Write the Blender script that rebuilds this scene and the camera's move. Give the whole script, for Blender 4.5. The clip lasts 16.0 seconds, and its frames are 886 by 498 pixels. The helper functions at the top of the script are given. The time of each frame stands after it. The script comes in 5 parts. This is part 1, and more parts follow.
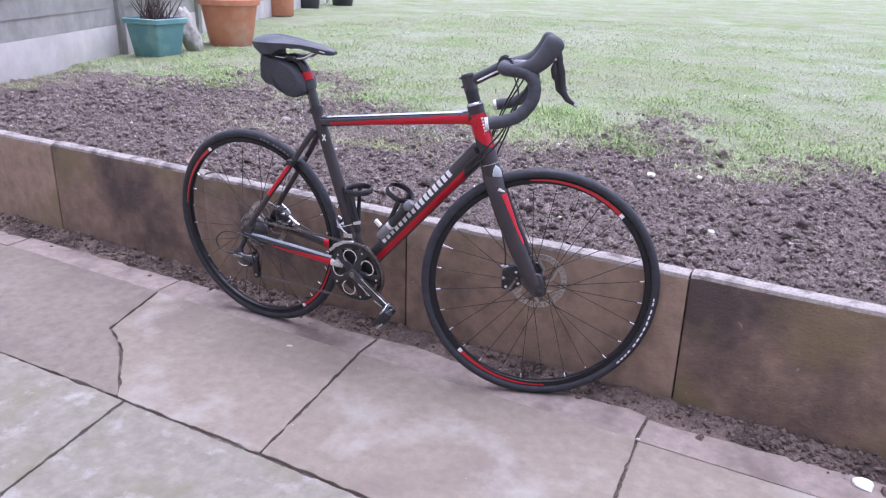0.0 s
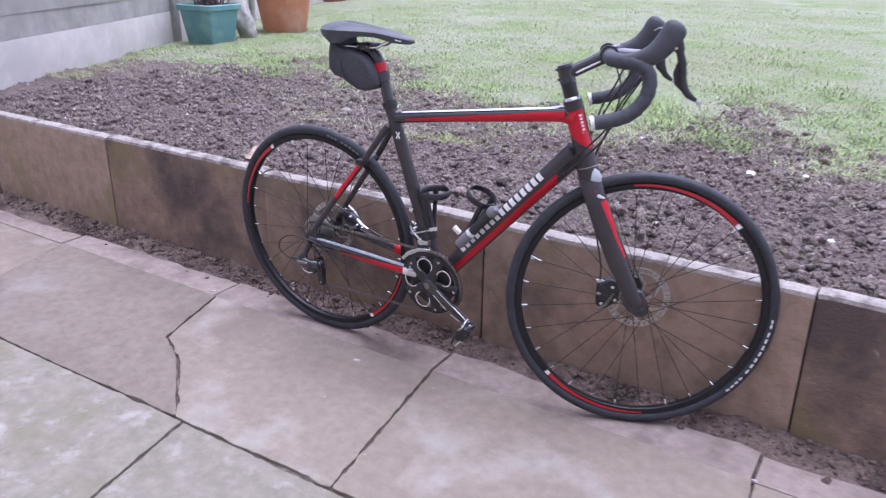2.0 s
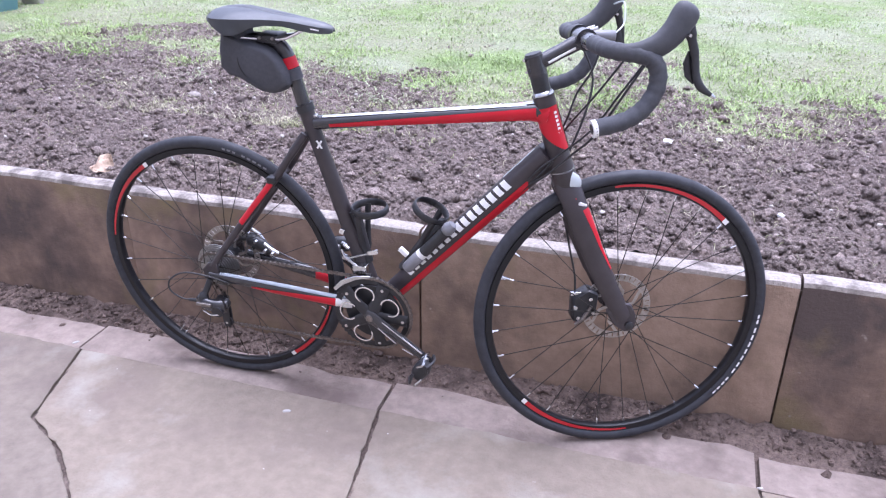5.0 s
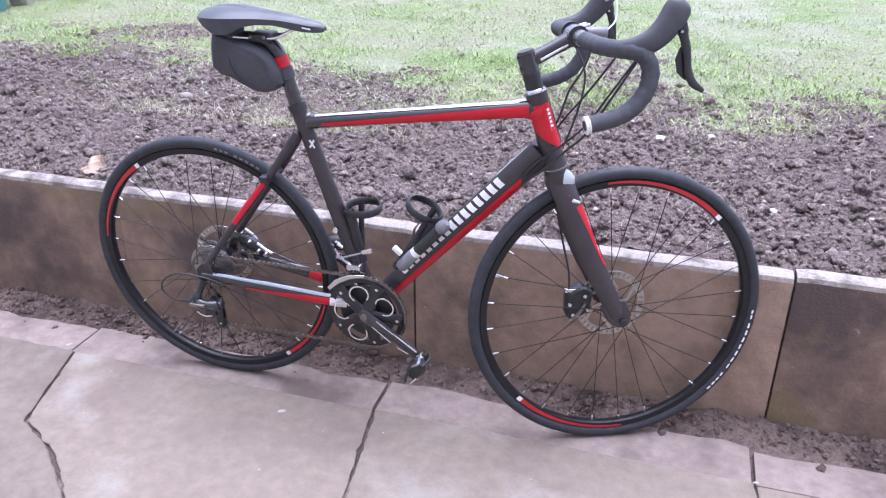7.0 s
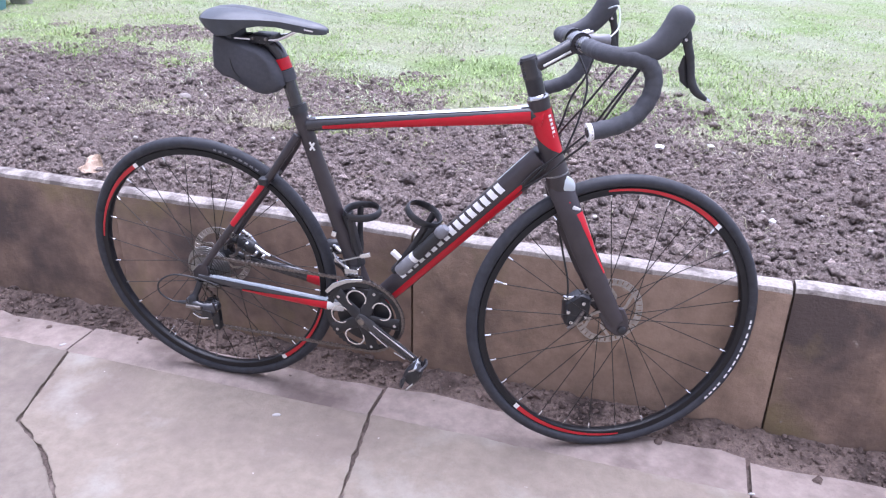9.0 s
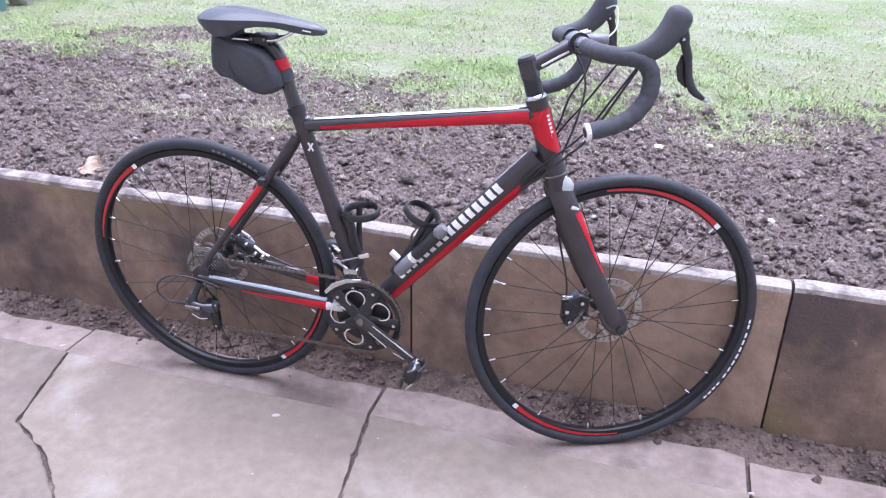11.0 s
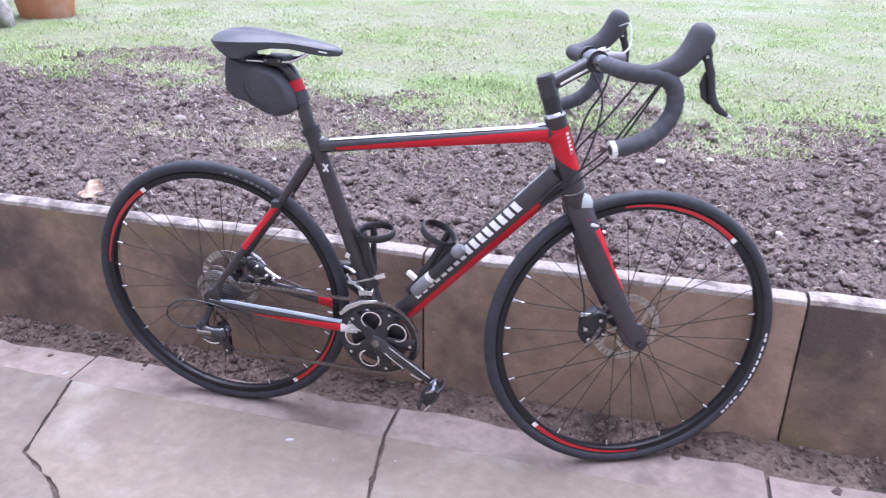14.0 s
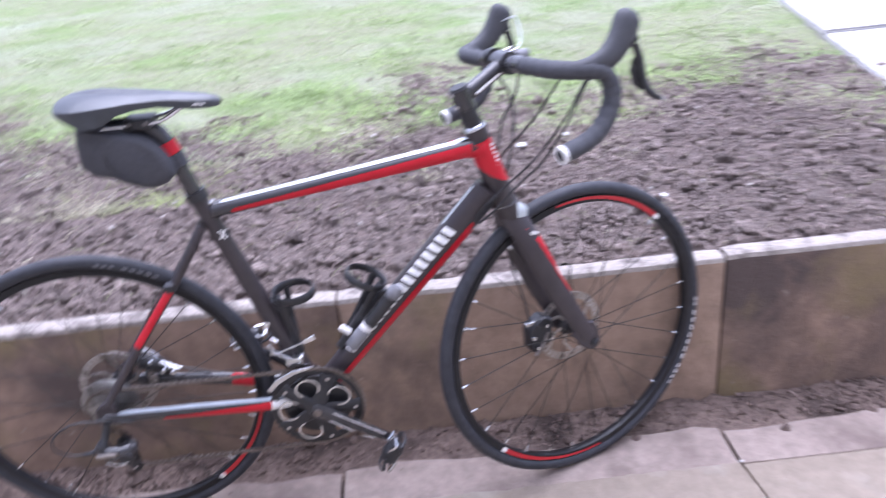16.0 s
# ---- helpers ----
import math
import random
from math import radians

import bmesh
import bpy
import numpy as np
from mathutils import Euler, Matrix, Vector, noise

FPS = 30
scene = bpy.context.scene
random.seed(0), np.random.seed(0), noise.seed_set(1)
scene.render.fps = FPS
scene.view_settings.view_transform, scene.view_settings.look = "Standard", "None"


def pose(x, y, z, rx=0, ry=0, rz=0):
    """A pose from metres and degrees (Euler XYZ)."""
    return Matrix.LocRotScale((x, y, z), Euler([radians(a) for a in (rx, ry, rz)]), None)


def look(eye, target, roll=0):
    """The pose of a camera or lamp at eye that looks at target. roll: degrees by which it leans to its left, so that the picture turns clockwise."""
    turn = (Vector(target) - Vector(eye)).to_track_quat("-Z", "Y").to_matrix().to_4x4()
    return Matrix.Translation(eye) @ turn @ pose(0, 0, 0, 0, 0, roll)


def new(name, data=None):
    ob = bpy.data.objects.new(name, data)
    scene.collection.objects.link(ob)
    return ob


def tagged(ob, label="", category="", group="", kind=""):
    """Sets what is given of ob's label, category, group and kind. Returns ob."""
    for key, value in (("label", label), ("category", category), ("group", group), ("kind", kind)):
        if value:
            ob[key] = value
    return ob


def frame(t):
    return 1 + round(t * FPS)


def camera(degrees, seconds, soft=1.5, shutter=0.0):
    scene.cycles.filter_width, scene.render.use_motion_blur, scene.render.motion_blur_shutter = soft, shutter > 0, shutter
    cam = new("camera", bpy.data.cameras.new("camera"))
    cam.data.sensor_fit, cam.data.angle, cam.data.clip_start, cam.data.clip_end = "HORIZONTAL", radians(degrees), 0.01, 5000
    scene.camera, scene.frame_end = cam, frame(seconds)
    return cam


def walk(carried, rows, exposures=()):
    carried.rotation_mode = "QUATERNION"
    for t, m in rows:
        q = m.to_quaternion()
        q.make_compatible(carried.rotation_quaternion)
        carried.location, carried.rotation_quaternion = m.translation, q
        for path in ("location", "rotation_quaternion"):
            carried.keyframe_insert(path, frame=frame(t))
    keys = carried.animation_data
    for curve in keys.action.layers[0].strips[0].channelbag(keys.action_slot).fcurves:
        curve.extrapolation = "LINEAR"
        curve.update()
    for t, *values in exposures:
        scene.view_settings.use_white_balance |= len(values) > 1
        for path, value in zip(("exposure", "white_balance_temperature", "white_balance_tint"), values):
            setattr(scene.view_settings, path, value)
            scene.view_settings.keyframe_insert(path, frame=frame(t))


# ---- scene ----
cam = camera(59.98, 16.0, soft=1.2, shutter=0.6)
EXPOSURES = [(0, 1.0, 5380, 28), (1.5, 1.0, 5380, 28), (2.5, 0.95, 5380, 28), (3.2, 1.17, 5380, 27), (4.5, 1.38, 5370, 26), (16, 1.38, 5370, 26)]
PATH = [
    (0, (1.7291, -2.0359, 1.1822), (0.9135, -0.5578, 0.5576), 1.614),
    (0.5, (1.7212, -2.0384, 1.1904), (0.9091, -0.5605, 0.5610), 1.756),
    (1, (1.6924, -2.0391, 1.1731), (0.8900, -0.5548, 0.5464), 2.183),
    (1.5, (1.6423, -1.9988, 1.1684), (0.8311, -0.5240, 0.5305), 1.957),
    (2, (1.5204, -1.8916, 1.1663), (0.6225, -0.4779, 0.5066), 0.839),
    (2.5, (1.4008, -1.8014, 1.1864), (0.6022, -0.3593, 0.4635), 0.290),
    (3, (1.2302, -1.7812, 1.1826), (0.5927, -0.2532, 0.4764), -0.957),
    (3.5, (1.0785, -1.7722, 1.1979), (0.5956, -0.2149, 0.4352), -1.148),
    (4, (1.0737, -1.7266, 1.2096), (0.5732, -0.1829, 0.4310), -0.477),
    (4.5, (1.0708, -1.7043, 1.2091), (0.5740, -0.1545, 0.4402), 0.338),
    (7, (1.0688, -1.7039, 1.2063), (0.5914, -0.1492, 0.4350), 0.091),
    (7.5, (1.0662, -1.7082, 1.2042), (0.5748, -0.1478, 0.4534), 0.514),
    (8, (1.0625, -1.7056, 1.2036), (0.5700, -0.1526, 0.4383), 0.562),
    (8.5, (1.0567, -1.7057, 1.2007), (0.5830, -0.1368, 0.4563), 1.033),
    (9, (1.0591, -1.7014, 1.2012), (0.5907, -0.1375, 0.4430), 1.179),
    (11.5, (1.0645, -1.7011, 1.2007), (0.5925, -0.1372, 0.4446), 0.960),
    (12, (1.0664, -1.7000, 1.2045), (0.5795, -0.1394, 0.4512), 0.730),
    (12.5, (1.0667, -1.6992, 1.2058), (0.5761, -0.1437, 0.4444), 0.791),
    (13, (1.0644, -1.6999, 1.2065), (0.5688, -0.1421, 0.4529), 0.555),
    (13.5, (1.0545, -1.6959, 1.1992), (0.5759, -0.1308, 0.4497), 0.458),
    (14, (0.9796, -1.7127, 1.2038), (0.5509, -0.1213, 0.4802), 0.673),
    (14.5, (0.9164, -1.6962, 1.2025), (0.4774, -0.1161, 0.4605), 0.957),
    (15, (0.8293, -1.5927, 1.1902), (0.4387, -0.0210, 0.4046), -0.506),
    (15.5, (0.7600, -1.5373, 1.2047), (0.4851, 0.0460, 0.3937), -2.546),
    (16, (0.6882, -1.5700, 1.2367), (0.7253, 0.0606, 0.4751), -5.626),
]
walk(cam, [(t, look(eye, aim, roll)) for t, eye, aim, roll in PATH], EXPOSURES)

# ---- light: a bright overcast sky, a veiled high sun ----
world = bpy.data.worlds.new("overcast_sky")
scene.world = world
world.use_nodes = True
wn = world.node_tree.nodes
wl = world.node_tree.links
sky = wn.new("ShaderNodeTexSky")
sky.sky_type = "NISHITA"
sky.sun_disc = False
sky.sun_elevation = radians(80)
sky.sun_rotation = radians(18)
sky.dust_density = 4.0
grey = wn.new("ShaderNodeHueSaturation")
grey.inputs["Saturation"].default_value = 0.25
wl.new(sky.outputs[0], grey.inputs["Color"])
wl.new(grey.outputs[0], wn["Background"].inputs["Color"])
wn["Background"].inputs["Strength"].default_value = 0.15

sun = new("sun", bpy.data.lights.new("sun", "SUN"))
sun.data.energy = 1.4
sun.data.angle = radians(70)
sun.data.color = (1.0, 0.96, 0.9)
sun.matrix_world = look((0.3, 0.9, 6.0), (0, 0, 0.3))


# ---- materials ----
def surf(name, c1, c2, scale=20.0, rough=0.7, metal=0.0, bump=0.0, bscale=80.0, c3=None, scale3=3.0, cut3=(0.5, 0.62),
         island=0.0, obj=0.0, coat=0.0, detail=6.0, dist=0.002, rough2=None, c4=None, scale4=9.0, cut4=(0.55, 0.7), fleck=None, fleck_scale=45.0, fleck_cut=(0.7, 0.74), spec=0.5, off3=3.1, lumps=0.0):
    """Two colours mixed by noise in metres, stains of a third and a fourth on a larger scale, relief, and a shift per piece."""
    m = bpy.data.materials.new(name)
    m.use_nodes = True
    n, l = m.node_tree.nodes, m.node_tree.links
    b = n["Principled BSDF"]
    geo = n.new("ShaderNodeNewGeometry")

    def noise_at(sc, det, off=0.0):
        t = n.new("ShaderNodeTexNoise")
        t.inputs["Scale"].default_value = sc
        t.inputs["Detail"].default_value = det
        t.inputs["Roughness"].default_value = 0.62
        if off:
            add = n.new("ShaderNodeVectorMath")
            add.operation = "ADD"
            add.inputs[1].default_value = (off, off * 0.7, off * 1.3)
            l.new(geo.outputs["Position"], add.inputs[0])
            l.new(add.outputs[0], t.inputs["Vector"])
        else:
            l.new(geo.outputs["Position"], t.inputs["Vector"])
        return t

    def ramp(src, a, z):
        r = n.new("ShaderNodeMapRange")
        r.inputs["From Min"].default_value = a
        r.inputs["From Max"].default_value = z
        l.new(src, r.inputs["Value"])
        return r.outputs[0]

    def mix(fac, a, z):
        x = n.new("ShaderNodeMix")
        x.data_type = "RGBA"
        l.new(fac, x.inputs["Factor"])
        for sock, v in ((x.inputs["A"], a), (x.inputs["B"], z)):
            if isinstance(v, tuple):
                sock.default_value = (*v, 1)
            else:
                l.new(v, sock)
        return x.outputs["Result"]

    fine = noise_at(scale, detail)
    col = mix(ramp(fine.outputs[0], 0.3, 0.7), c1, c2)
    if c3:
        col = mix(ramp(noise_at(scale3, 5.0, off3).outputs[0], *cut3), col, c3)
    if c4:
        col = mix(ramp(noise_at(scale4, 6.0, 7.7).outputs[0], *cut4), col, c4)
    if fleck:
        col = mix(ramp(noise_at(fleck_scale, 2.0, 11.3).outputs[0], *fleck_cut), col, fleck)
    if island or obj:
        hs = n.new("ShaderNodeHueSaturation")
        if island:
            rnd = geo.outputs["Random Per Island"]
            amount = island
        else:
            rnd = n.new("ShaderNodeObjectInfo").outputs["Random"]
            amount = obj
        r = n.new("ShaderNodeMapRange")
        r.inputs["To Min"].default_value = 1.0 - amount
        r.inputs["To Max"].default_value = 1.0 + amount
        l.new(rnd, r.inputs["Value"])
        l.new(r.outputs[0], hs.inputs["Value"])
        l.new(col, hs.inputs["Color"])
        col = hs.outputs[0]
    l.new(col, b.inputs["Base Color"])
    b.inputs["Metallic"].default_value = metal
    b.inputs["Specular IOR Level"].default_value = spec
    b.inputs["Roughness"].default_value = rough
    if rough2 is not None:
        rr = n.new("ShaderNodeMapRange")
        rr.inputs["From Min"].default_value = 0.35
        rr.inputs["From Max"].default_value = 0.65
        rr.inputs["To Min"].default_value = rough
        rr.inputs["To Max"].default_value = rough2
        l.new(noise_at(scale * 0.4, 4.0, 5.5).outputs[0], rr.inputs["Value"])
        l.new(rr.outputs[0], b.inputs["Roughness"])
    b.inputs["Coat Weight"].default_value = coat
    b.inputs["Coat Roughness"].default_value = 0.12
    if bump:
        bp = n.new("ShaderNodeBump")
        bp.inputs["Strength"].default_value = bump
        bp.inputs["Distance"].default_value = dist
        l.new(noise_at(bscale, 8.0, 1.7).outputs[0], bp.inputs["Height"])
        if lumps:
            wide = n.new("ShaderNodeBump")
            wide.inputs["Strength"].default_value = lumps
            wide.inputs["Distance"].default_value = dist * 3
            l.new(noise_at(bscale * 0.2, 5.0, 2.9).outputs[0], wide.inputs["Height"])
            l.new(wide.outputs[0], bp.inputs["Normal"])
        l.new(bp.outputs[0], b.inputs["Normal"])
    return m


M = dict(
    slab=surf("pink_grey_paving_concrete", (0.198, 0.165, 0.132), (0.257, 0.217, 0.174), 28, 0.93, bump=0.9, bscale=170, dist=0.002, lumps=0.6,
              c3=(0.172, 0.138, 0.119), scale3=3.0, cut3=(0.5, 0.78), c4=(0.31, 0.29, 0.25), scale4=4, cut4=(0.52, 0.72), obj=0.03, rough2=1.0, spec=0.15, fleck=(0.5, 0.47, 0.45), fleck_scale=38, fleck_cut=(0.76, 0.8)),
    slab_dull=surf("dull_grey_pink_paving_concrete", (0.16, 0.135, 0.111), (0.218, 0.185, 0.153), 28, 0.93, bump=0.9, bscale=170, dist=0.002, lumps=0.6,
                   c3=(0.14, 0.114, 0.1), scale3=3.0, cut3=(0.5, 0.78), c4=(0.25, 0.23, 0.2), scale4=4, cut4=(0.55, 0.75), rough2=1.0, spec=0.15),
    slab_buff=surf("buff_paving_concrete", (0.18, 0.162, 0.13), (0.262, 0.238, 0.195), 22, 0.9, bump=0.8, bscale=150, dist=0.002, lumps=0.6,
                   c3=(0.17, 0.157, 0.105), scale3=4.0, cut3=(0.52, 0.7), c4=(0.33, 0.31, 0.28), scale4=9, obj=0.04, rough2=1.0, spec=0.15),
    mortar=surf("dirty_weathered_mortar", (0.212, 0.171, 0.149), (0.305, 0.252, 0.22), 26, 0.95, bump=0.9, bscale=130, spec=0.15, lumps=0.8, c3=(0.15, 0.118, 0.104), scale3=5, cut3=(0.48, 0.68)),
    joint=surf("dirty_joint_filling", (0.05, 0.039, 0.034), (0.13, 0.102, 0.088), 90, 0.95, bump=0.8, bscale=200, c3=(0.2, 0.16, 0.138), scale3=9, cut3=(0.54, 0.64), spec=0.1),
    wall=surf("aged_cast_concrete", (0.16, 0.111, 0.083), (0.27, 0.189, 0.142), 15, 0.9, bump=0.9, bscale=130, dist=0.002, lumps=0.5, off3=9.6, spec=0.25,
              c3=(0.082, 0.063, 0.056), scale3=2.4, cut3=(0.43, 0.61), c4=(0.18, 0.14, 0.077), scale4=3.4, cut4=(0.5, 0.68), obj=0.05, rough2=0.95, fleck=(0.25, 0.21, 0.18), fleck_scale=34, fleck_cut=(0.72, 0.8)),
    wall_warm=surf("cleaner_tan_cast_concrete", (0.2, 0.142, 0.104), (0.32, 0.23, 0.17), 15, 0.9, bump=0.9, bscale=130, dist=0.002, lumps=0.5, off3=4.2, spec=0.25,
                   c3=(0.115, 0.086, 0.07), scale3=2.8, cut3=(0.52, 0.7), c4=(0.19, 0.155, 0.085), scale4=3.1, cut4=(0.55, 0.72), obj=0.05, rough2=0.95, fleck=(0.36, 0.29, 0.23), fleck_scale=34, fleck_cut=(0.72, 0.8)),
    wall_top=surf("pale_weathered_concrete_edge", (0.23, 0.203, 0.183), (0.4, 0.36, 0.326), 110, 0.9, bump=0.8, bscale=150, dist=0.003,
                  c3=(0.13, 0.11, 0.1), scale3=14, cut3=(0.5, 0.64)),
    # base darker than the clods: the shade of their gaps put into its colour
    soil=surf("dark_garden_soil", (0.11, 0.087, 0.079), (0.27, 0.22, 0.2), 120, 0.95, bump=1.0, bscale=140, dist=0.008, lumps=1.0,
              c3=(0.22, 0.172, 0.152), scale3=9, cut3=(0.5, 0.72), spec=0.2),
    clod=surf("soil_clod", (0.14, 0.111, 0.1), (0.37, 0.305, 0.278), 150, 0.95, bump=1.0, bscale=330, dist=0.006, lumps=1.0, island=0.34, spec=0.25,
              c3=(0.43, 0.355, 0.31), scale3=16, cut3=(0.56, 0.74)),
    strip_clod=surf("reddish_earth_crumb", (0.09, 0.066, 0.057), (0.19, 0.144, 0.124), 120, 0.95, bump=1.0, bscale=260, dist=0.004, island=0.35, spec=0.2),
    dust=surf("dusty_trodden_earth", (0.115, 0.086, 0.073), (0.215, 0.163, 0.139), 70, 0.95, spec=0.15, bump=1.0, bscale=120, dist=0.006, lumps=0.8, c3=(0.05, 0.038, 0.034), scale3=7, cut3=(0.48, 0.66)),
    pebble=surf("pale_pebble", (0.36, 0.33, 0.3), (0.55, 0.51, 0.47), 80, 0.8, island=0.35),
    lawn=surf("thin_mossy_turf", (0.2, 0.215, 0.125), (0.34, 0.352, 0.232), 60, 0.95, bump=1.0, bscale=110, dist=0.01, lumps=1.0, detail=9.0,
              c3=(0.325, 0.35, 0.245), scale3=0.8, cut3=(0.44, 0.68), c4=(0.205, 0.275, 0.11), scale4=1.7, cut4=(0.47, 0.64), spec=0.2),
    grass=surf("grass_blade", (0.22, 0.31, 0.095), (0.35, 0.44, 0.175), 3, 0.65, island=0.28, c3=(0.39, 0.425, 0.285), scale3=0.8, cut3=(0.44, 0.66)),
    tuft=surf("green_tuft_blade", (0.19, 0.28, 0.075), (0.32, 0.42, 0.15), 5, 0.55, island=0.35),
    straw=surf("dry_grass_blade", (0.28, 0.26, 0.17), (0.44, 0.41, 0.3), 3, 0.7, island=0.4, c3=(0.3, 0.34, 0.14), scale3=3.0, cut3=(0.5, 0.62)),
    fence=surf("weathered_fence_board", (0.26, 0.25, 0.23), (0.36, 0.35, 0.32), 8, 0.85, bump=0.5, bscale=60, obj=0.15, c3=(0.2, 0.21, 0.17), scale3=1.5),
    gravel_board=surf("pale_concrete_gravel_board", (0.46, 0.43, 0.4), (0.58, 0.55, 0.51), 6, 0.85, bump=0.4, bscale=80, c3=(0.45, 0.43, 0.4), scale3=2),
    path=surf("pale_concrete_path", (0.38, 0.37, 0.36), (0.47, 0.46, 0.45), 8, 0.85, bump=0.4, bscale=90, c3=(0.37, 0.36, 0.35), scale3=3),
    render_wall=surf("unseen_wall_render", (0.42, 0.38, 0.34), (0.5, 0.46, 0.42), 10, 0.9, bump=0.4, bscale=60),
    teal=surf("teal_plastic", (0.11, 0.25, 0.27), (0.15, 0.31, 0.33), 5, 0.5, bump=0.1, bscale=40, c3=(0.2, 0.36, 0.35), scale3=4),
    terracotta=surf("terracotta", (0.5, 0.2, 0.11), (0.58, 0.26, 0.15), 7, 0.8, bump=0.3, bscale=60, c3=(0.6, 0.38, 0.28), scale3=3, cut3=(0.55, 0.75)),
    black_pot=surf("black_plastic_pot", (0.03, 0.032, 0.04), (0.05, 0.052, 0.06), 6, 0.5),
    rock=surf("pale_lichened_rock", (0.5, 0.47, 0.42), (0.3, 0.28, 0.26), 12, 0.9, bump=1.0, bscale=30, dist=0.01, c3=(0.16, 0.15, 0.14), scale3=7, cut3=(0.5, 0.6)),
    twig=surf("dead_stem", (0.07, 0.05, 0.05), (0.15, 0.11, 0.1), 20, 0.9),
    leaf=surf("dry_leaf", (0.3, 0.2, 0.14), (0.58, 0.46, 0.35), 70, 0.8, bump=0.8, bscale=120, c3=(0.24, 0.15, 0.1), scale3=60, cut3=(0.56, 0.66)),
    paper=surf("white_paper_scrap", (0.78, 0.78, 0.76), (0.84, 0.84, 0.83), 40, 0.8, bump=0.5, bscale=60),
    frame_paint=surf("matt_black_paint", (0.033, 0.0265, 0.0295), (0.043, 0.035, 0.039), 30, 0.4, coat=0.3, rough2=0.5, spec=0.4),
    gloss=surf("gloss_black_paint", (0.024, 0.023, 0.026), (0.032, 0.031, 0.035), 30, 0.25, coat=0.6),
    red=surf("gloss_red_paint", (0.4, 0.005, 0.012), (0.46, 0.008, 0.016), 30, 0.4, coat=0.35, rough2=0.38),
    frame_red=surf("gloss_red_frame_paint", (0.47, 0.005, 0.016), (0.53, 0.007, 0.02), 30, 0.4, coat=0.2, spec=0.35),
    white=surf("white_decal", (0.76, 0.75, 0.74), (0.82, 0.81, 0.8), 60, 0.45),
    # pale grey of the painted sky sheens, and of the looped cable
    sheen_cable_grey=surf("pale_grey_sheen_and_cable", (0.5, 0.55, 0.58), (0.58, 0.62, 0.64), 40, 0.25, coat=0.5),
    # grey-blue of the sky sheen painted on the chainstay
    stay_sheen=surf("grey_blue_sheen", (0.2, 0.23, 0.26), (0.26, 0.29, 0.32), 40, 0.25, coat=0.4),
    rubber=surf("tyre_rubber", (0.027, 0.028, 0.034), (0.042, 0.044, 0.053), 60, 0.45, bump=0.2, bscale=400, dist=0.0006, rough2=0.7, spec=0.35),
    rim=surf("black_anodised_rim", (0.01, 0.01, 0.012), (0.015, 0.015, 0.017), 40, 0.35, spec=0.3),
    steel=surf("brushed_steel", (0.3, 0.29, 0.28), (0.42, 0.41, 0.4), 90, 0.35, metal=1.0, rough2=0.5),
    dull_steel=surf("grimy_steel", (0.16, 0.145, 0.135), (0.34, 0.31, 0.29), 160, 0.42, metal=1.0),
    alloy=surf("polished_alloy", (0.52, 0.53, 0.54), (0.62, 0.62, 0.63), 60, 0.22, metal=1.0),
    bright=surf("bright_machined_edge", (0.74, 0.75, 0.76), (0.8, 0.8, 0.82), 60, 0.25, metal=1.0),
    chain=surf("grimy_brown_chain", (0.095, 0.08, 0.072), (0.3, 0.265, 0.24), 300, 0.42, metal=0.9),
    rotor=surf("dull_steel_disc", (0.3, 0.28, 0.26), (0.46, 0.43, 0.4), 90, 0.42, metal=1.0),
    black_metal=surf("black_anodised_alloy", (0.02, 0.02, 0.023), (0.034, 0.034, 0.037), 60, 0.4, metal=0.15),
    spoke=surf("black_steel_spoke", (0.022, 0.02, 0.018), (0.05, 0.045, 0.038), 90, 0.4, metal=0.6),
    tape=surf("black_bar_tape", (0.045, 0.047, 0.056), (0.065, 0.067, 0.078), 90, 0.7, bump=0.5, bscale=260, dist=0.001),
    hood=surf("black_rubber_hood", (0.048, 0.05, 0.058), (0.066, 0.068, 0.078), 60, 0.6, bump=0.2, bscale=300, dist=0.0005),
    saddle=surf("black_saddle_cover", (0.034, 0.04, 0.05), (0.05, 0.057, 0.068), 40, 0.42, coat=0.3, bump=0.15, bscale=300, dist=0.0005, rough2=0.55),
    cloth=surf("black_bag_nylon", (0.05, 0.051, 0.06), (0.066, 0.067, 0.077), 120, 0.8, bump=0.5, bscale=200, dist=0.001),
    cable=surf("black_cable_housing", (0.02, 0.02, 0.022), (0.03, 0.03, 0.032), 60, 0.45),
    grey_plastic=surf("grey_plastic", (0.16, 0.16, 0.175), (0.21, 0.21, 0.225), 50, 0.4),
)


# ---- mesh helpers ----
def part(name, bm, material, parent, label="", matrix=None, smooth=True):
    """Links a bmesh as one mesh object under a thing or a part."""
    me = bpy.data.meshes.new(name)
    bmesh.ops.recalc_face_normals(bm, faces=bm.faces)
    bm.to_mesh(me)
    bm.free()
    for mt in material if isinstance(material, list) else [material]:
        me.materials.append(mt)
    if smooth:
        me.shade_smooth()
        me.set_sharp_from_angle(angle=radians(40))
    ob = new(name, me)
    if parent:
        ob.parent = parent
    if matrix is not None:
        ob.matrix_basis = matrix
    if label:
        tagged(ob, label)
    return ob


def box(x0, x1, y0, y1, z0, z1, bevel=0.0, segs=2, bm=None):
    bm = bm or bmesh.new()
    made = bmesh.ops.create_cube(bm, size=1.0, matrix=Matrix.LocRotScale(
        ((x0 + x1) / 2, (y0 + y1) / 2, (z0 + z1) / 2), None, (x1 - x0, y1 - y0, z1 - z0)))["verts"]
    if bevel:
        edges = list({e for v in made for e in v.link_edges})
        bmesh.ops.bevel(bm, geom=edges, offset=bevel, segments=segs, affect="EDGES", profile=0.6)
    return bm


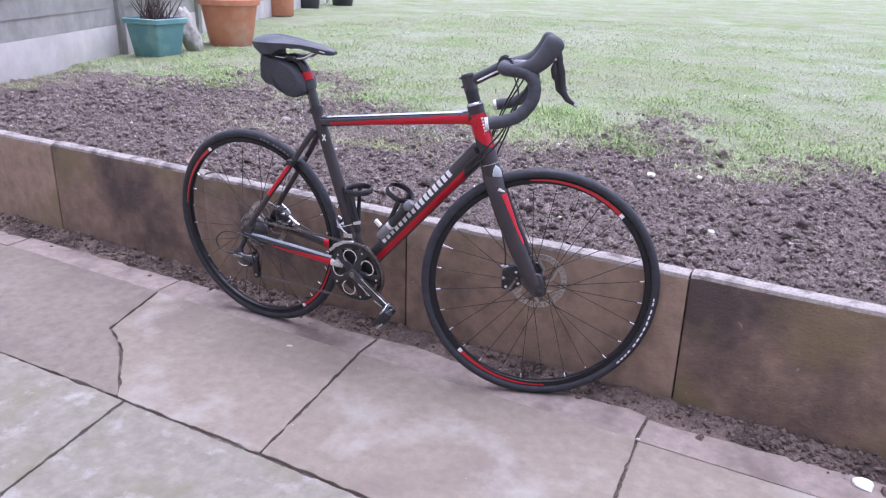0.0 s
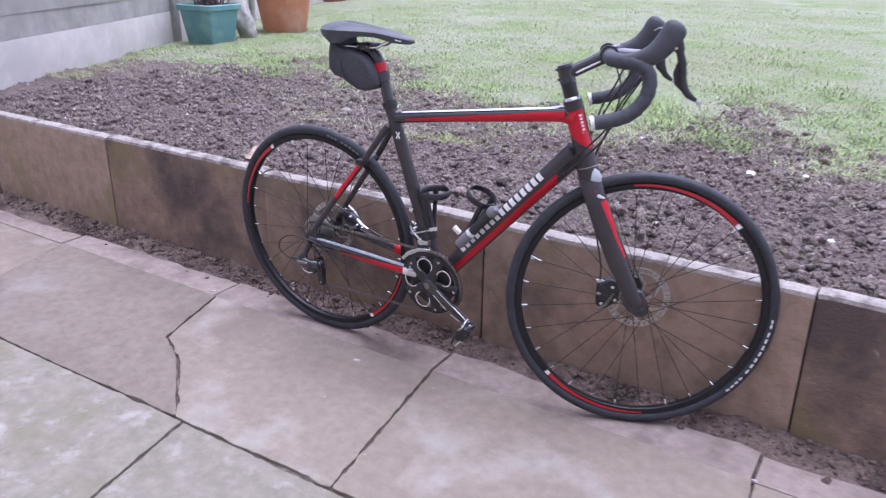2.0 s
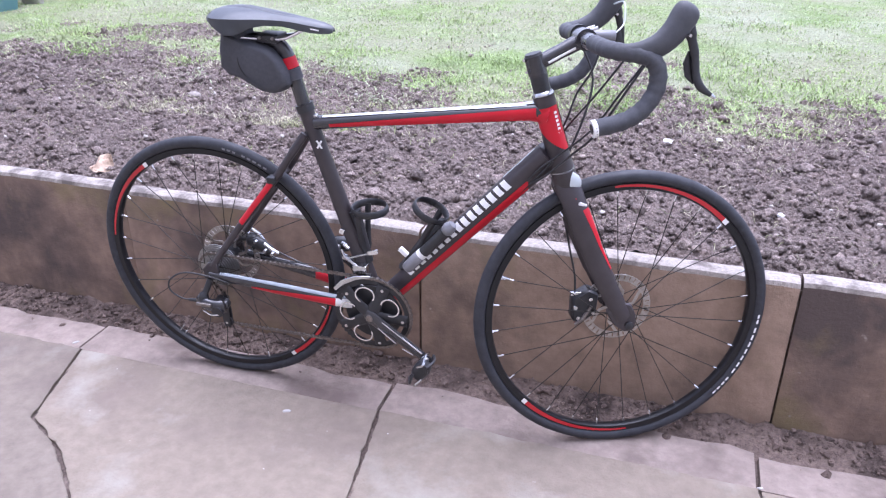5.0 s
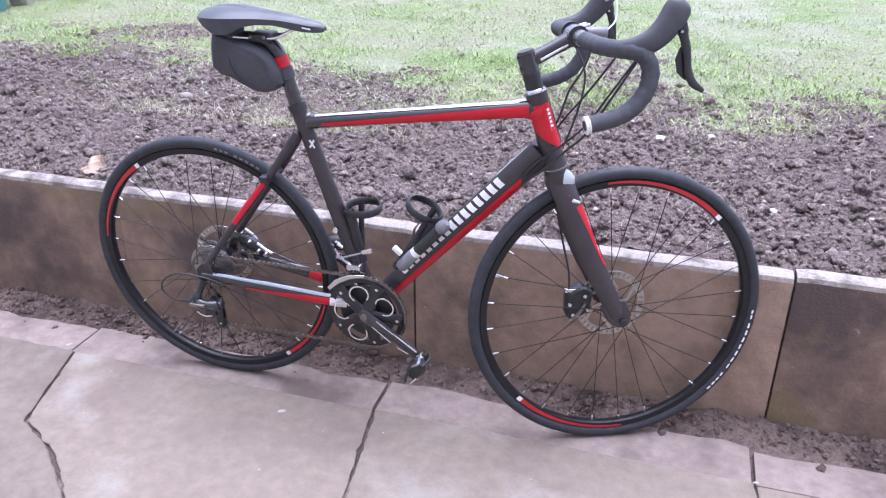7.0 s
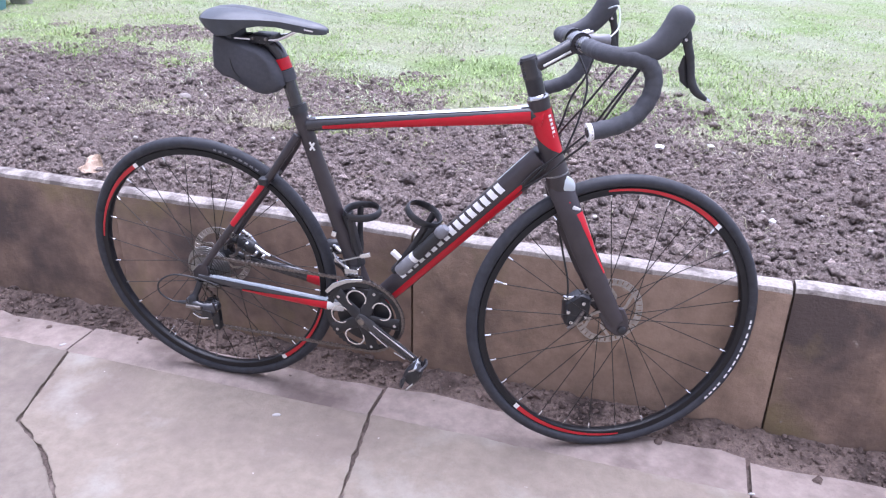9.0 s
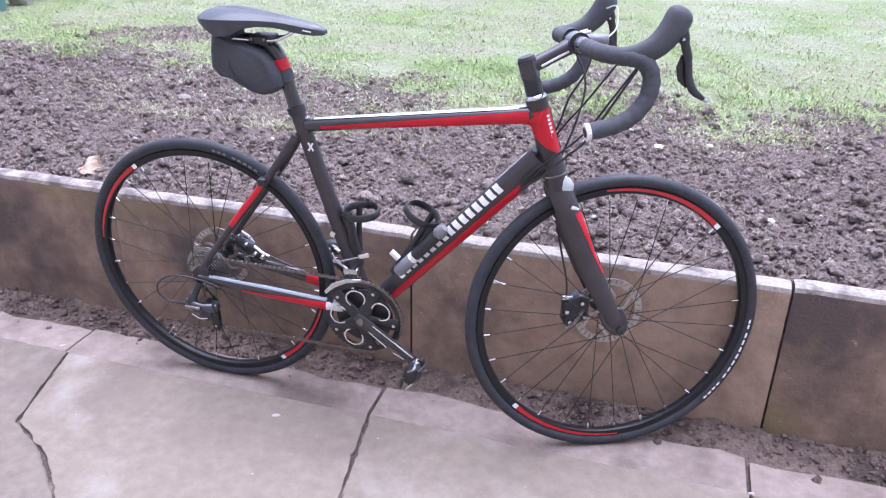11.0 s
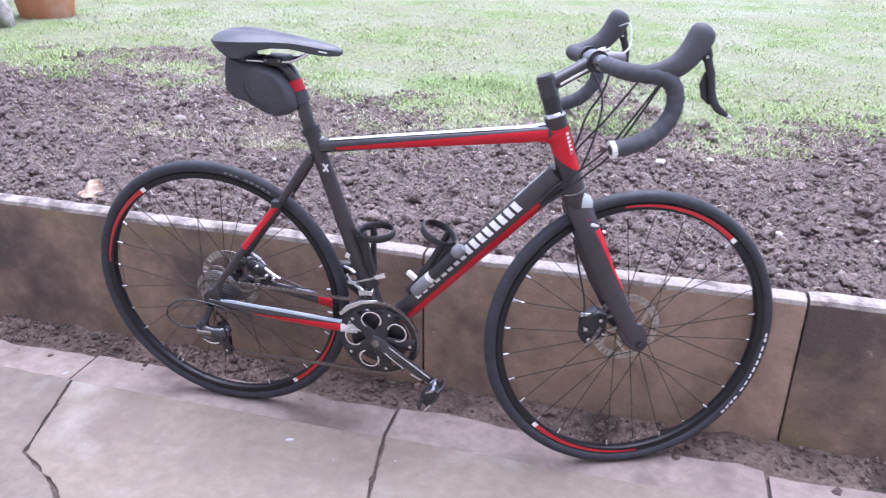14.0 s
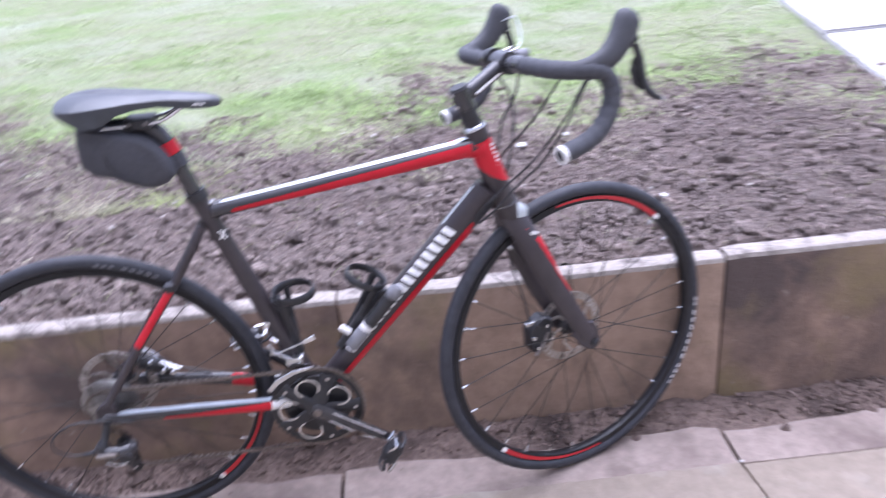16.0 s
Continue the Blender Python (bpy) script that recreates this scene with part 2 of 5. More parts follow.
def sweep(path, radii, segs=12, flat=1.0, axis=None, bm=None, caps=True):
    """A tube along points; radii one or many; flat: width across axis relative to the radius along it."""
    bm = bm or bmesh.new()
    pts = [Vector(p) for p in path]
    if not isinstance(radii, (list, tuple)):
        radii = [radii] * len(pts)
    rings, side = [], None
    for i, p in enumerate(pts):
        d = (pts[min(i + 1, len(pts) - 1)] - pts[max(i - 1, 0)]).normalized()
        ref = Vector(axis) if axis else (side if side else (Vector((0, 1, 0)) if abs(d.y) < 0.9 else Vector((1, 0, 0))))
        side = (ref - d * ref.dot(d)).normalized()
        other = d.cross(side)
        rings.append([bm.verts.new(p + radii[i] * (flat * math.cos(a) * side + math.sin(a) * other))
                      for a in (2 * math.pi * k / segs for k in range(segs))])
    for r0, r1 in zip(rings, rings[1:]):
        for k in range(segs):
            bm.faces.new((r0[k], r0[(k + 1) % segs], r1[(k + 1) % segs], r1[k]))
    if caps:
        bm.faces.new(rings[0][::-1])
        bm.faces.new(rings[-1])
    return bm


def smooth_path(points, n=8):
    """Catmull-Rom through points."""
    p = [Vector(q) for q in points]
    p = [2 * p[0] - p[1]] + p + [2 * p[-1] - p[-2]]
    out = []
    for i in range(1, len(p) - 2):
        for k in range(n):
            t = k / n
            out.append(0.5 * ((2 * p[i]) + (p[i + 1] - p[i - 1]) * t + (2 * p[i - 1] - 5 * p[i] + 4 * p[i + 1] - p[i + 2]) * t * t
                              + (3 * p[i] - p[i - 1] - 3 * p[i + 1] + p[i + 2]) * t ** 3))
    out.append(p[-2])
    return out


def lathe(profile, segs=96, closed=True, bm=None, centre=(0, 0, 0), a0=0.0, a1=None):
    """Turns (radius, side) pairs about the wheel's axle, which lies along y."""
    bm = bm or bmesh.new()
    c = Vector(centre)
    whole = a1 is None
    a1 = a0 + 2 * math.pi if whole else a1
    n = segs if whole else segs + 1
    rings = []
    for k in range(n):
        a = a0 + (a1 - a0) * k / segs
        rings.append([bm.verts.new(c + Vector((r * math.cos(a), y, r * math.sin(a)))) for r, y in profile])
    m = len(profile)
    for k in range(segs):
        q0, q1 = rings[k], rings[(k + 1) % n]
        for j in range(m if closed else m - 1):
            bm.faces.new((q0[j], q0[(j + 1) % m], q1[(j + 1) % m], q1[j]))
    if closed and not whole:
        bm.faces.new(rings[0])
        bm.faces.new(rings[-1][::-1])
    return bm


def loft(sections, bm=None, caps=True):
    """Skins rings of equal point count."""
    bm = bm or bmesh.new()
    rings = [[bm.verts.new(Vector(p)) for p in s] for s in sections]
    n = len(rings[0])
    for r0, r1 in zip(rings, rings[1:]):
        for k in range(n):
            bm.faces.new((r0[k], r0[(k + 1) % n], r1[(k + 1) % n], r1[k]))
    if caps:
        bm.faces.new(rings[0][::-1])
        bm.faces.new(rings[-1])
    return bm


def prism(outline, y0, y1, bevel=0.0, bm=None):
    """A plate with an outline in x and z, from y0 to y1."""
    bm = bm or bmesh.new()
    made = [[bm.verts.new((x, y, z)) for x, z in outline] for y in (y0, y1)]
    n = len(outline)
    faces = [bm.faces.new(made[0]), bm.faces.new(made[1][::-1])]
    for k in range(n):
        faces.append(bm.faces.new((made[0][k], made[0][(k + 1) % n], made[1][(k + 1) % n], made[1][k])))
    if bevel:
        bmesh.ops.bevel(bm, geom=list({e for f in faces for e in f.edges}), offset=bevel, segments=1, affect="EDGES")
    return bm


def shell(p0, p1, r0, r1, width, a0, a1, lift=0.0007, segs=8, steps=2, bm=None, skew=0.0, ends=None):
    """A patch of paint on a straight oval tube in the bicycle's plane: angles from its upper edge (90) over its outer side (180) to its lower (270)."""
    bm = bm or bmesh.new()
    p0, p1 = Vector(p0), Vector(p1)
    d = (p1 - p0).normalized()
    side = Vector((0, 1, 0))
    upw = d.cross(side)
    if upw.z < 0:
        upw = -upw
    rows = []
    for i in range(steps + 1):
        t = i / steps
        r = r0 + (r1 - r0) * t + lift
        rows.append([])
        for k in range(segs + 1):
            b0, b1 = (a0 + (ends[0] - a0) * t, a1 + (ends[1] - a1) * t) if ends else (a0, a1)
            a = radians(b0 + (b1 - b0) * k / segs)
            rows[-1].append(bm.verts.new(p0 + (p1 - p0) * t + d * skew * (k / segs - 0.5) + r * (width * math.cos(a) * side + math.sin(a) * upw)))
    for q0, q1 in zip(rows, rows[1:]):
        for k in range(segs):
            bm.faces.new((q0[k], q0[k + 1], q1[k + 1], q1[k]))
    return bm


def thing(name, label, category, m=None, group="", kind=""):
    ob = new(name)
    ob.empty_display_size = 0.05
    if m is not None:
        ob.matrix_basis = m
    return tagged(ob, label, category, group, kind)


def mesh_of(name, verts, faces, material, smooth=True):
    me = bpy.data.meshes.new(name)
    me.from_pydata(verts, [], faces)
    me.materials.append(material)
    if smooth:
        me.shade_smooth()
    return new(name, me)


# ---- the ground: a low terrace and a raised garden behind a retaining wall ----
WALL_TOP = 0.41
rng = np.random.default_rng(7)


def fbm(x, y, sc, oct_=3, z=0.0):
    return noise.fractal(Vector((x * sc, y * sc, z)), 0.9, 2.1, oct_)


def bed_edge(x):
    """How far from the wall the dug bed reaches."""
    base = float(np.interp(x, (-6.0, -3.3, -2.9, -2.6, -2.2, -1.5, -0.9, -0.3, 0.4, 0.9, 1.4, 2.4, 6.0), (0.3, 0.45, 1.05, 1.5, 1.66, 1.42, 1.14, 1.05, 1.1, 1.14, 1.18, 1.14, 1.2)))
    return base + 0.1 * noise.noise(Vector((x * 0.9, 3.3, 0))) + 0.08 * noise.noise(Vector((x * 3.1, 8.3, 0)))


def garden(x, y):
    """Height of the garden."""
    return 0.402 + 0.03 * max(0.0, min(1.0, y / 1.0)) + 0.012 * noise.noise(Vector((x * 1.1, y * 1.1, 1.0)))


def steps(*stops):
    """Coordinates from stop to stop, (end, spacing) pairs after the start."""
    out = [stops[0]]
    for end, gap in stops[1:]:
        n = max(1, round((end - out[-1]) / gap))
        out += list(np.linspace(out[-1], end, n + 1)[1:])
    return out


def grid(name, xs, ys, height, material):
    nx, ny = len(xs), len(ys)
    verts = [(x, y, height(x, y)) for y in ys for x in xs]
    faces = [(j * nx + i, j * nx + i + 1, (j + 1) * nx + i + 1, (j + 1) * nx + i) for j in range(ny - 1) for i in range(nx - 1)]
    return mesh_of(name, verts, faces, material)


far = 600.0
tagged(mesh_of("ground", [(-far, -far, -0.06), (far, -far, -0.06), (far, 0.03, -0.06), (-far, 0.03, -0.06),
                          (far, 0.03, 0.34), (-far, 0.03, 0.34), (far, far, 0.34), (-far, far, 0.34)],
               [(0, 1, 2, 3), (3, 2, 4, 5), (5, 4, 6, 7)], M["lawn"], False), "earth below the terrace and the raised garden", "ground", kind="structure")


def turfed(x, y):
    """How far the lawn has taken over from the bare soil, 0 to 1, in ragged patches."""
    v = (y - bed_edge(x)) / 0.7 + 1.3 * noise.noise(Vector((x * 1.9, y * 1.9, 5.0))) + 0.8 * noise.noise(Vector((x * 6.3, y * 6.3, 2.0)))
    return max(0.0, min(1.0, 0.3 + 0.42 * v))


def dome(d, r):
    return math.sqrt(max(0.0, 1.0 - (d / r) ** 2))


def soil_z(x, y):
    wx, wy = x + 0.006 * noise.noise(Vector((x * 60, y * 60, 0))), y + 0.006 * noise.noise(Vector((x * 60, y * 60, 9)))
    near = noise.voronoi(Vector((wx * 58.0, wy * 58.0, 0.3)))[0][0]
    wide = noise.voronoi(Vector((wx * 21.0, wy * 21.0, 7.3)))[0][0]
    lumpy = 0.009 * dome(near, 0.75) + 0.017 * dome(wide, 0.7) - 0.013
    return garden(x, y) + 0.014 * fbm(x, y, 6.0) + 0.009 * fbm(x, y, 70.0, 2, 4.0) + lumpy - 0.035 * turfed(x, y) + (0.0 if y > 0.07 else -0.012)


def lawn_z(x, y):
    return garden(x, y) + 0.012 * fbm(x, y, 3.5) + 0.006 * fbm(x, y, 14.0) - 0.055 * (1.0 - turfed(x, y))


tagged(grid("soil_bed", steps(-6.0, (-2.1, 0.05), (2.3, 0.007), (6.0, 0.05)), steps(0.045, (1.65, 0.007), (2.6, 0.022)), soil_z, M["soil"]), "freshly dug dark brown soil bed behind the retaining wall", "soil", kind="structure")
tagged(grid("lawn", steps(-10.0, (9.0, 0.065)), steps(0.9, (15.0, 0.065)), lawn_z, M["lawn"]), "thin pale mossy lawn beyond the soil bed", "lawn", kind="structure")


# clods, pebbles and grass blades, joined by kind
def lump(seed, div=1, rough=0.3):
    bm = bmesh.new()
    bmesh.ops.create_icosphere(bm, subdivisions=div, radius=1.0)
    for v in bm.verts:
        v.co *= 1.0 + rough * noise.noise(v.co * 1.3 + Vector((seed * 7.1, 0, 0))) + rough * 0.7 * noise.noise(v.co * 3.1 + Vector((0, seed * 3.7, 0))) + rough * 0.35 * noise.noise(v.co * 7.0 + Vector((0, 0, seed)))
    bm.verts.index_update()
    out = np.array([v.co[:] for v in bm.verts]), np.array([[v.index for v in f.verts] for f in bm.faces])
    bm.free()
    return out


def turns(n):
    q = rng.normal(size=(n, 4))
    q /= np.linalg.norm(q, axis=1, keepdims=True)
    w, x, y, z = q.T
    return np.stack([np.stack([1 - 2 * (y * y + z * z), 2 * (x * y - z * w), 2 * (x * z + y * w)], -1),
                     np.stack([2 * (x * y + z * w), 1 - 2 * (x * x + z * z), 2 * (y * z - x * w)], -1),
                     np.stack([2 * (x * z - y * w), 2 * (y * z + x * w), 1 - 2 * (x * x + y * y)], -1)], 1)


def scatter(name, shapes, places, sizes, material, squash=0.8, soft=True):
    verts, faces, base = [], [], 0
    kinds = rng.integers(0, len(shapes), len(places))
    for k, (v, f) in enumerate(shapes):
        p, s = places[kinds == k], sizes[kinds == k]
        if not len(p):
            continue
        stretch = rng.uniform(0.7, 1.25, (len(p), 1, 3))
        w = np.einsum("nij,nvj->nvi", turns(len(p)), v[None] * stretch) * s[:, None, None]
        w[:, :, 2] *= squash
        w += p[:, None, :]
        verts.append(w.reshape(-1, 3))
        faces.append((f[None] + (base + np.arange(len(p)) * len(v))[:, None, None]).reshape(-1, 3))
        base += len(p) * len(v)
    return mesh_of(name, np.concatenate(verts).tolist(), np.concatenate(faces).tolist(), material, soft)


lumps = [lump(k, 1, 0.62) for k in range(12)]
big_lumps = [lump(k + 9, 2, 0.72) for k in range(16)]
places, sizes = [], []
while len(places) < 60000:
    x, y = rng.uniform(-2.5, 2.8), rng.uniform(0.06, 2.4)
    if rng.random() > max(0.003, 1.0 - 1.25 * turfed(x, y)):
        continue
    heap = 0.25 * noise.noise(Vector((x * 5.0, y * 5.0, 21.0)))
    s = min(0.021, float(rng.lognormal(-5.56 + heap, 0.56)))
    places.append((x, y, max(soil_z(x, y), lawn_z(x, y)) + 0.25 * s))
    sizes.append(s)
places, sizes = np.array(places), np.array(sizes)
fat = sizes > 0.0096
crumbs = scatter("soil_crumbs", lumps, places[~fat], sizes[~fat], M["clod"])
clods = scatter("soil_clods", big_lumps, places[fat], sizes[fat], M["clod"])
tagged(crumbs, "fine loose brown crumbs on the soil bed", "soil", kind="stuff")
tagged(clods, "loose crumbly brown clods on the soil bed", "soil", kind="stuff")

places, sizes = [], []
for k in range(150):
    x, y = rng.uniform(-3.0, 3.0), rng.uniform(0.1, 1.7)
    places.append((x, y, soil_z(x, y) + 0.014))
    sizes.append(rng.uniform(0.003, 0.009))
tagged(scatter("pebbles", lumps, np.array(places), np.array(sizes), M["pebble"]), "small pale pebbles scattered over the soil", "pebbles", kind="stuff")


def threads(name, n, material):
    """Thin curled roots lying on the soil."""
    verts, faces = [], []
    for k in range(n):
        x, y = rng.uniform(-2.0, 2.4), rng.uniform(0.08, 1.5)
        a, curl, L = rng.uniform(0, 6.28), rng.uniform(-1.1, 1.1), rng.uniform(0.005, 0.011)
        base = len(verts)
        for j in range(6):
            z = soil_z(x, y) + 0.007 + 0.004 * math.sin(j * 1.1)
            for m in range(3):
                g = a + math.pi / 2
                verts.append((x + 0.0009 * math.cos(m * 2.1) * math.cos(g), y + 0.0009 * math.cos(m * 2.1) * math.sin(g), z + 0.0009 * math.sin(m * 2.1)))
            x, y, a = x + L * math.cos(a), y + L * math.sin(a), a + curl * 0.5
        for j in range(5):
            for m in range(3):
                p, q = base + 3 * j + m, base + 3 * j + (m + 1) % 3
                faces.append((p, q, q + 3, p + 3))
    return mesh_of(name, verts, faces, material)


tagged(threads("root_threads", 900, M["straw"]), "thin pale dead roots lying on the soil", "roots", kind="stuff")


def blades(name, n, area, chance, length, width, material):
    """Grass blades, each bent over to one side."""
    got = []
    while len(got) < n:
        x = rng.uniform(area[0], area[1])
        y = area[2] + (area[3] - area[2]) * rng.random() ** 1.9
        if rng.random() < chance(x, y):
            got.append((x, y, max(soil_z(x, y), lawn_z(x, y)) - 0.003))
    p = np.array(got)
    a = rng.uniform(0, 2 * np.pi, n)
    tall = length * rng.lognormal(0, 0.35, n)
    tall *= 0.75 + 0.5 * np.array([max(0.0, min(1.0, 0.5 + 1.2 * noise.noise(Vector((x * 1.7, y * 1.7, 9.0))))) for x, y, _ in got])
    lean = rng.uniform(0.9, 2.9, n)
    out = np.stack([np.cos(a), np.sin(a), 0 * a], -1)
    side = np.stack([-np.sin(a), np.cos(a), 0 * a], -1) * (width * rng.uniform(0.6, 1.4, n))[:, None]
    up = np.array([0, 0, 1.0])
    mid = p + tall[:, None] * 0.55 * (up * np.cos(lean * 0.6)[:, None] + out * np.sin(lean * 0.6)[:, None])
    tip = mid + tall[:, None] * 0.45 * (up * np.cos(lean * 1.5)[:, None] + out * np.sin(lean * 1.5)[:, None])
    v = np.stack([p - side, p + side, mid - side * 0.8, mid + side * 0.8, tip], 1).reshape(-1, 3)
    i = np.arange(n)[:, None] * 5
    f = np.concatenate([i + [0, 1, 3], i + [0, 3, 2], i + [2, 3, 4]])
    return mesh_of(name, v.tolist(), f.tolist(), material, False)


def on_path(x, y):
    return 0.0 < x - 2.46 - (y - 1.18) * 0.265 < 1.0


def turf(x, y):
    if on_path(x, y):
        return 0.0
    patch = 0.55 + 1.0 * noise.noise(Vector((x * 1.6, y * 1.6, 15.0))) + 0.7 * noise.noise(Vector((x * 5.3, y * 5.3, 12.0)))
    return max(0.22, min(1.0, patch)) * turfed(x, y) ** 1.2


def straw(x, y):
    if on_path(x, y):
        return 0.0
    near = 1.0 - abs(turfed(x, y) - 0.5) / 0.5
    return max(0.3 * turfed(x, y), near) * max(0.1, min(1.0, 0.5 + 1.2 * noise.noise(Vector((x * 2.7, y * 2.7, 8.0)))))


tagged(blades("grass", 125000, (-4.6, 5.2, 1.1, 10.0), turf, 0.027, 0.0024, M["grass"]), "short thin grass blades of the lawn, pale in patches", "grass", kind="stuff")
tagged(blades("dry_grass", 76000, (-3.4, 3.8, 0.7, 4.4), straw, 0.027, 0.0013, M["straw"]), "pale dry straw-coloured grass at the bed's edge", "grass", kind="stuff")

tufts = [(rng.uniform(-3, 4.5), rng.uniform(1.35, 4.0), rng.uniform(0.05, 0.14)) for _ in range(110)] + [(1.75, 1.75, 0.16), (1.6, 1.9, 0.14), (0.75, 1.5, 0.12), (0.05, 1.55, 0.1), (1.9, 1.6, 0.15), (2.05, 1.9, 0.18), (1.35, 1.75, 0.13), (0.5, 1.75, 0.16), (0.3, 1.95, 0.15), (-0.9, 1.75, 0.16), (-0.6, 1.95, 0.18)]


def tuft(x, y):
    if on_path(x, y):
        return 0.0
    return max([math.exp(-((x - p) ** 2 + (y - q) ** 2) / (r * r)) for p, q, r in tufts if abs(x - p) < 0.3 and abs(y - q) < 0.3] + [0.0])


tagged(blades("grass_tufts", 26000, (-3.2, 4.7, 1.2, 4.2), tuft, 0.045, 0.0017, M["tuft"]), "bright green longer tufts in the thin lawn", "grass", kind="stuff")

# ---- terrace slabs ----
patio = thing("patio", "worn terrace of pinkish and buff paving slabs with dark joints", "paving", kind="structure")
part("joint_bed", box(-6.05, 6.05, -5.0, -0.02, -0.055, -0.01), M["joint"], patio, "dirty sunken joint filling", smooth=False)


def ragged(outline, amount):
    """The outline with points every few centimetres, knocked about a little."""
    out = []
    for k, (x0, y0) in enumerate(outline):
        x1, y1 = outline[(k + 1) % len(outline)]
        L = math.hypot(x1 - x0, y1 - y0)
        n = max(1, int(L / 0.013)) if amount else 1
        for i in range(n):
            t = i / n
            x, y = x0 + (x1 - x0) * t, y0 + (y1 - y0) * t
            push = 0.0 if i == 0 else amount * (noise.noise(Vector((x * 17, y * 17, 3.0))) + 0.7 * noise.noise(Vector((x * 48, y * 48, 6.0))) + 0.6 * noise.noise(Vector((x * 130, y * 130, 2.0))))
            out.append((x + (y1 - y0) / L * push, y - (x1 - x0) / L * push))
    return out


def slab(outline, top=0.0, material="slab", bevel=0.0024, thick=0.05, rag=0.0045):
    outline = ragged(outline, rag)
    bm = bmesh.new()
    lo = [bm.verts.new((x, y, top - thick)) for x, y in outline]
    cx, cy = sum(p[0] for p in outline) / len(outline), sum(p[1] for p in outline) / len(outline)
    n = len(outline)
    mid = [bm.verts.new((x, y, top - bevel * (0.6 + 0.9 * abs(noise.noise(Vector((x * 30, y * 30, 1.0))))))) for x, y in outline]
    hi = []
    for x, y in outline:
        L = math.hypot(cx - x, cy - y)
        w = bevel * (1.0 + 1.6 * abs(noise.noise(Vector((x * 24, y * 24, 8.0)))))
        hi.append(bm.verts.new((x + (cx - x) / L * w * 1.4, y + (cy - y) / L * w * 1.4, top)))
    bm.faces.new(lo[::-1])
    bm.faces.new(hi)
    for k in range(n):
        bm.faces.new((lo[k], lo[(k + 1) % n], mid[(k + 1) % n], mid[k]))
        bm.faces.new((mid[k], mid[(k + 1) % n], hi[(k + 1) % n], hi[k]))
    return part("slab", bm, M[material], patio)


def between(xa, xb, ya, yb, ga=0.004, **kw):
    """A slab between two joints, each given by its x at the far and the near side."""
    slab([(xa[0] + ga, ya), (xa[1] + ga, yb), (xb[1] - ga, yb), (xb[0] - ga, ya)][::-1] if ya < yb else
         [(xa[0] + ga, ya), (xa[1] + ga, yb), (xb[1] - ga, yb), (xb[0] - ga, ya)], **kw)


def row_y(x):
    """The joint between the two front rows of slabs, not quite square to the wall."""
    return float(np.interp(x, (-1.2, -0.5, 0.0, 0.5, 1.0), (-0.833, -0.828, -0.8135, -0.807, -0.806)))


row_1 = [(-5.96, -5.7), (-5.04, -4.8), (-4.12, -3.9), (-3.2, -3.0), (-2.3, -2.1), (-1.4, -1.2), (-0.49, -0.29), (0.435, 0.5315), (1.348, 1.394), (2.27, 2.3), (3.2, 3.2), (4.1, 4.1), (5.02, 5.02), (6.0, 6.0)]
for k, (a, b) in enumerate(zip(row_1, row_1[1:])):
    g = 0.0045 if k == 7 else 0.003
    if k == 6:
        slab([(-0.4845, -0.2325), (-0.3745, -0.529), (-0.305, -0.562), (-0.235, -0.602), (-0.158, -0.664), (-0.095, -0.72), (-0.045, -0.758),
              (0.004, row_y(0) + 0.004), (0.5265, row_y(0.53) + 0.004), (0.4305, -0.2325)], rag=0.006)
    elif k == 5:
        # its corner beyond the old joint has broken off the next slab and is grouted to this one
        slab([(-1.3965, -0.2325), (-1.1965, row_y(-1.2) + 0.004), (-0.5, row_y(-0.5) + 0.004), (-0.006, row_y(0) + 0.004), (-0.052, -0.765), (-0.101, -0.724), (-0.164, -0.669), (-0.24, -0.608),
              (-0.313, -0.569), (-0.3825, -0.534), (-0.4905, -0.2325)], top=0.001, material="slab_dull")
    else:
        slab([(a[0] + g, -0.2325), (a[1] + g, row_y(a[1]) + 0.004), (b[1] - g, row_y(b[1]) + 0.004), (b[0] - g, -0.2325)], top=(0, 0, 0, 0.0, -0.003, 0.002, 0, 0.001, -0.002, 0, 0, 0, 0, 0)[k])
row_2 = [(-5.95, -5.7), (-4.6, -4.4), (-3.67, -3.47), (-2.75, -2.55), (-1.83, -1.63), (-0.915, -0.72), (0.035, 0.172), (0.915, 1.03), (1.83, 1.85), (2.74, 2.74), (3.65, 3.65), (4.56, 4.56), (6.0, 6.0)]
for k, (a, b) in enumerate(zip(row_2, row_2[1:])):
    slab([(a[0] + 0.004, row_y(a[0]) - 0.004), (a[1] + 0.004, -1.436), (b[1] - 0.004, -1.436), (b[0] - 0.004, row_y(b[0]) - 0.004)], top=-0.003 + 0.002 * (k % 2), material="slab_buff")
for r in range(6):
    ya = -1.45 - 0.593 * r
    xs = [-6.0] + [-5.6 + 0.915 * k + 0.45 * ((r + 1) % 2) for k in range(12)] + [6.0]
    for k, (a, b) in enumerate(zip(xs, xs[1:])):
        between((a, a), (b, b), ya, ya - 0.583, rag=0.0045 if r < 1 else 0.0, material="slab_buff" if (k + r) % 3 else "slab")

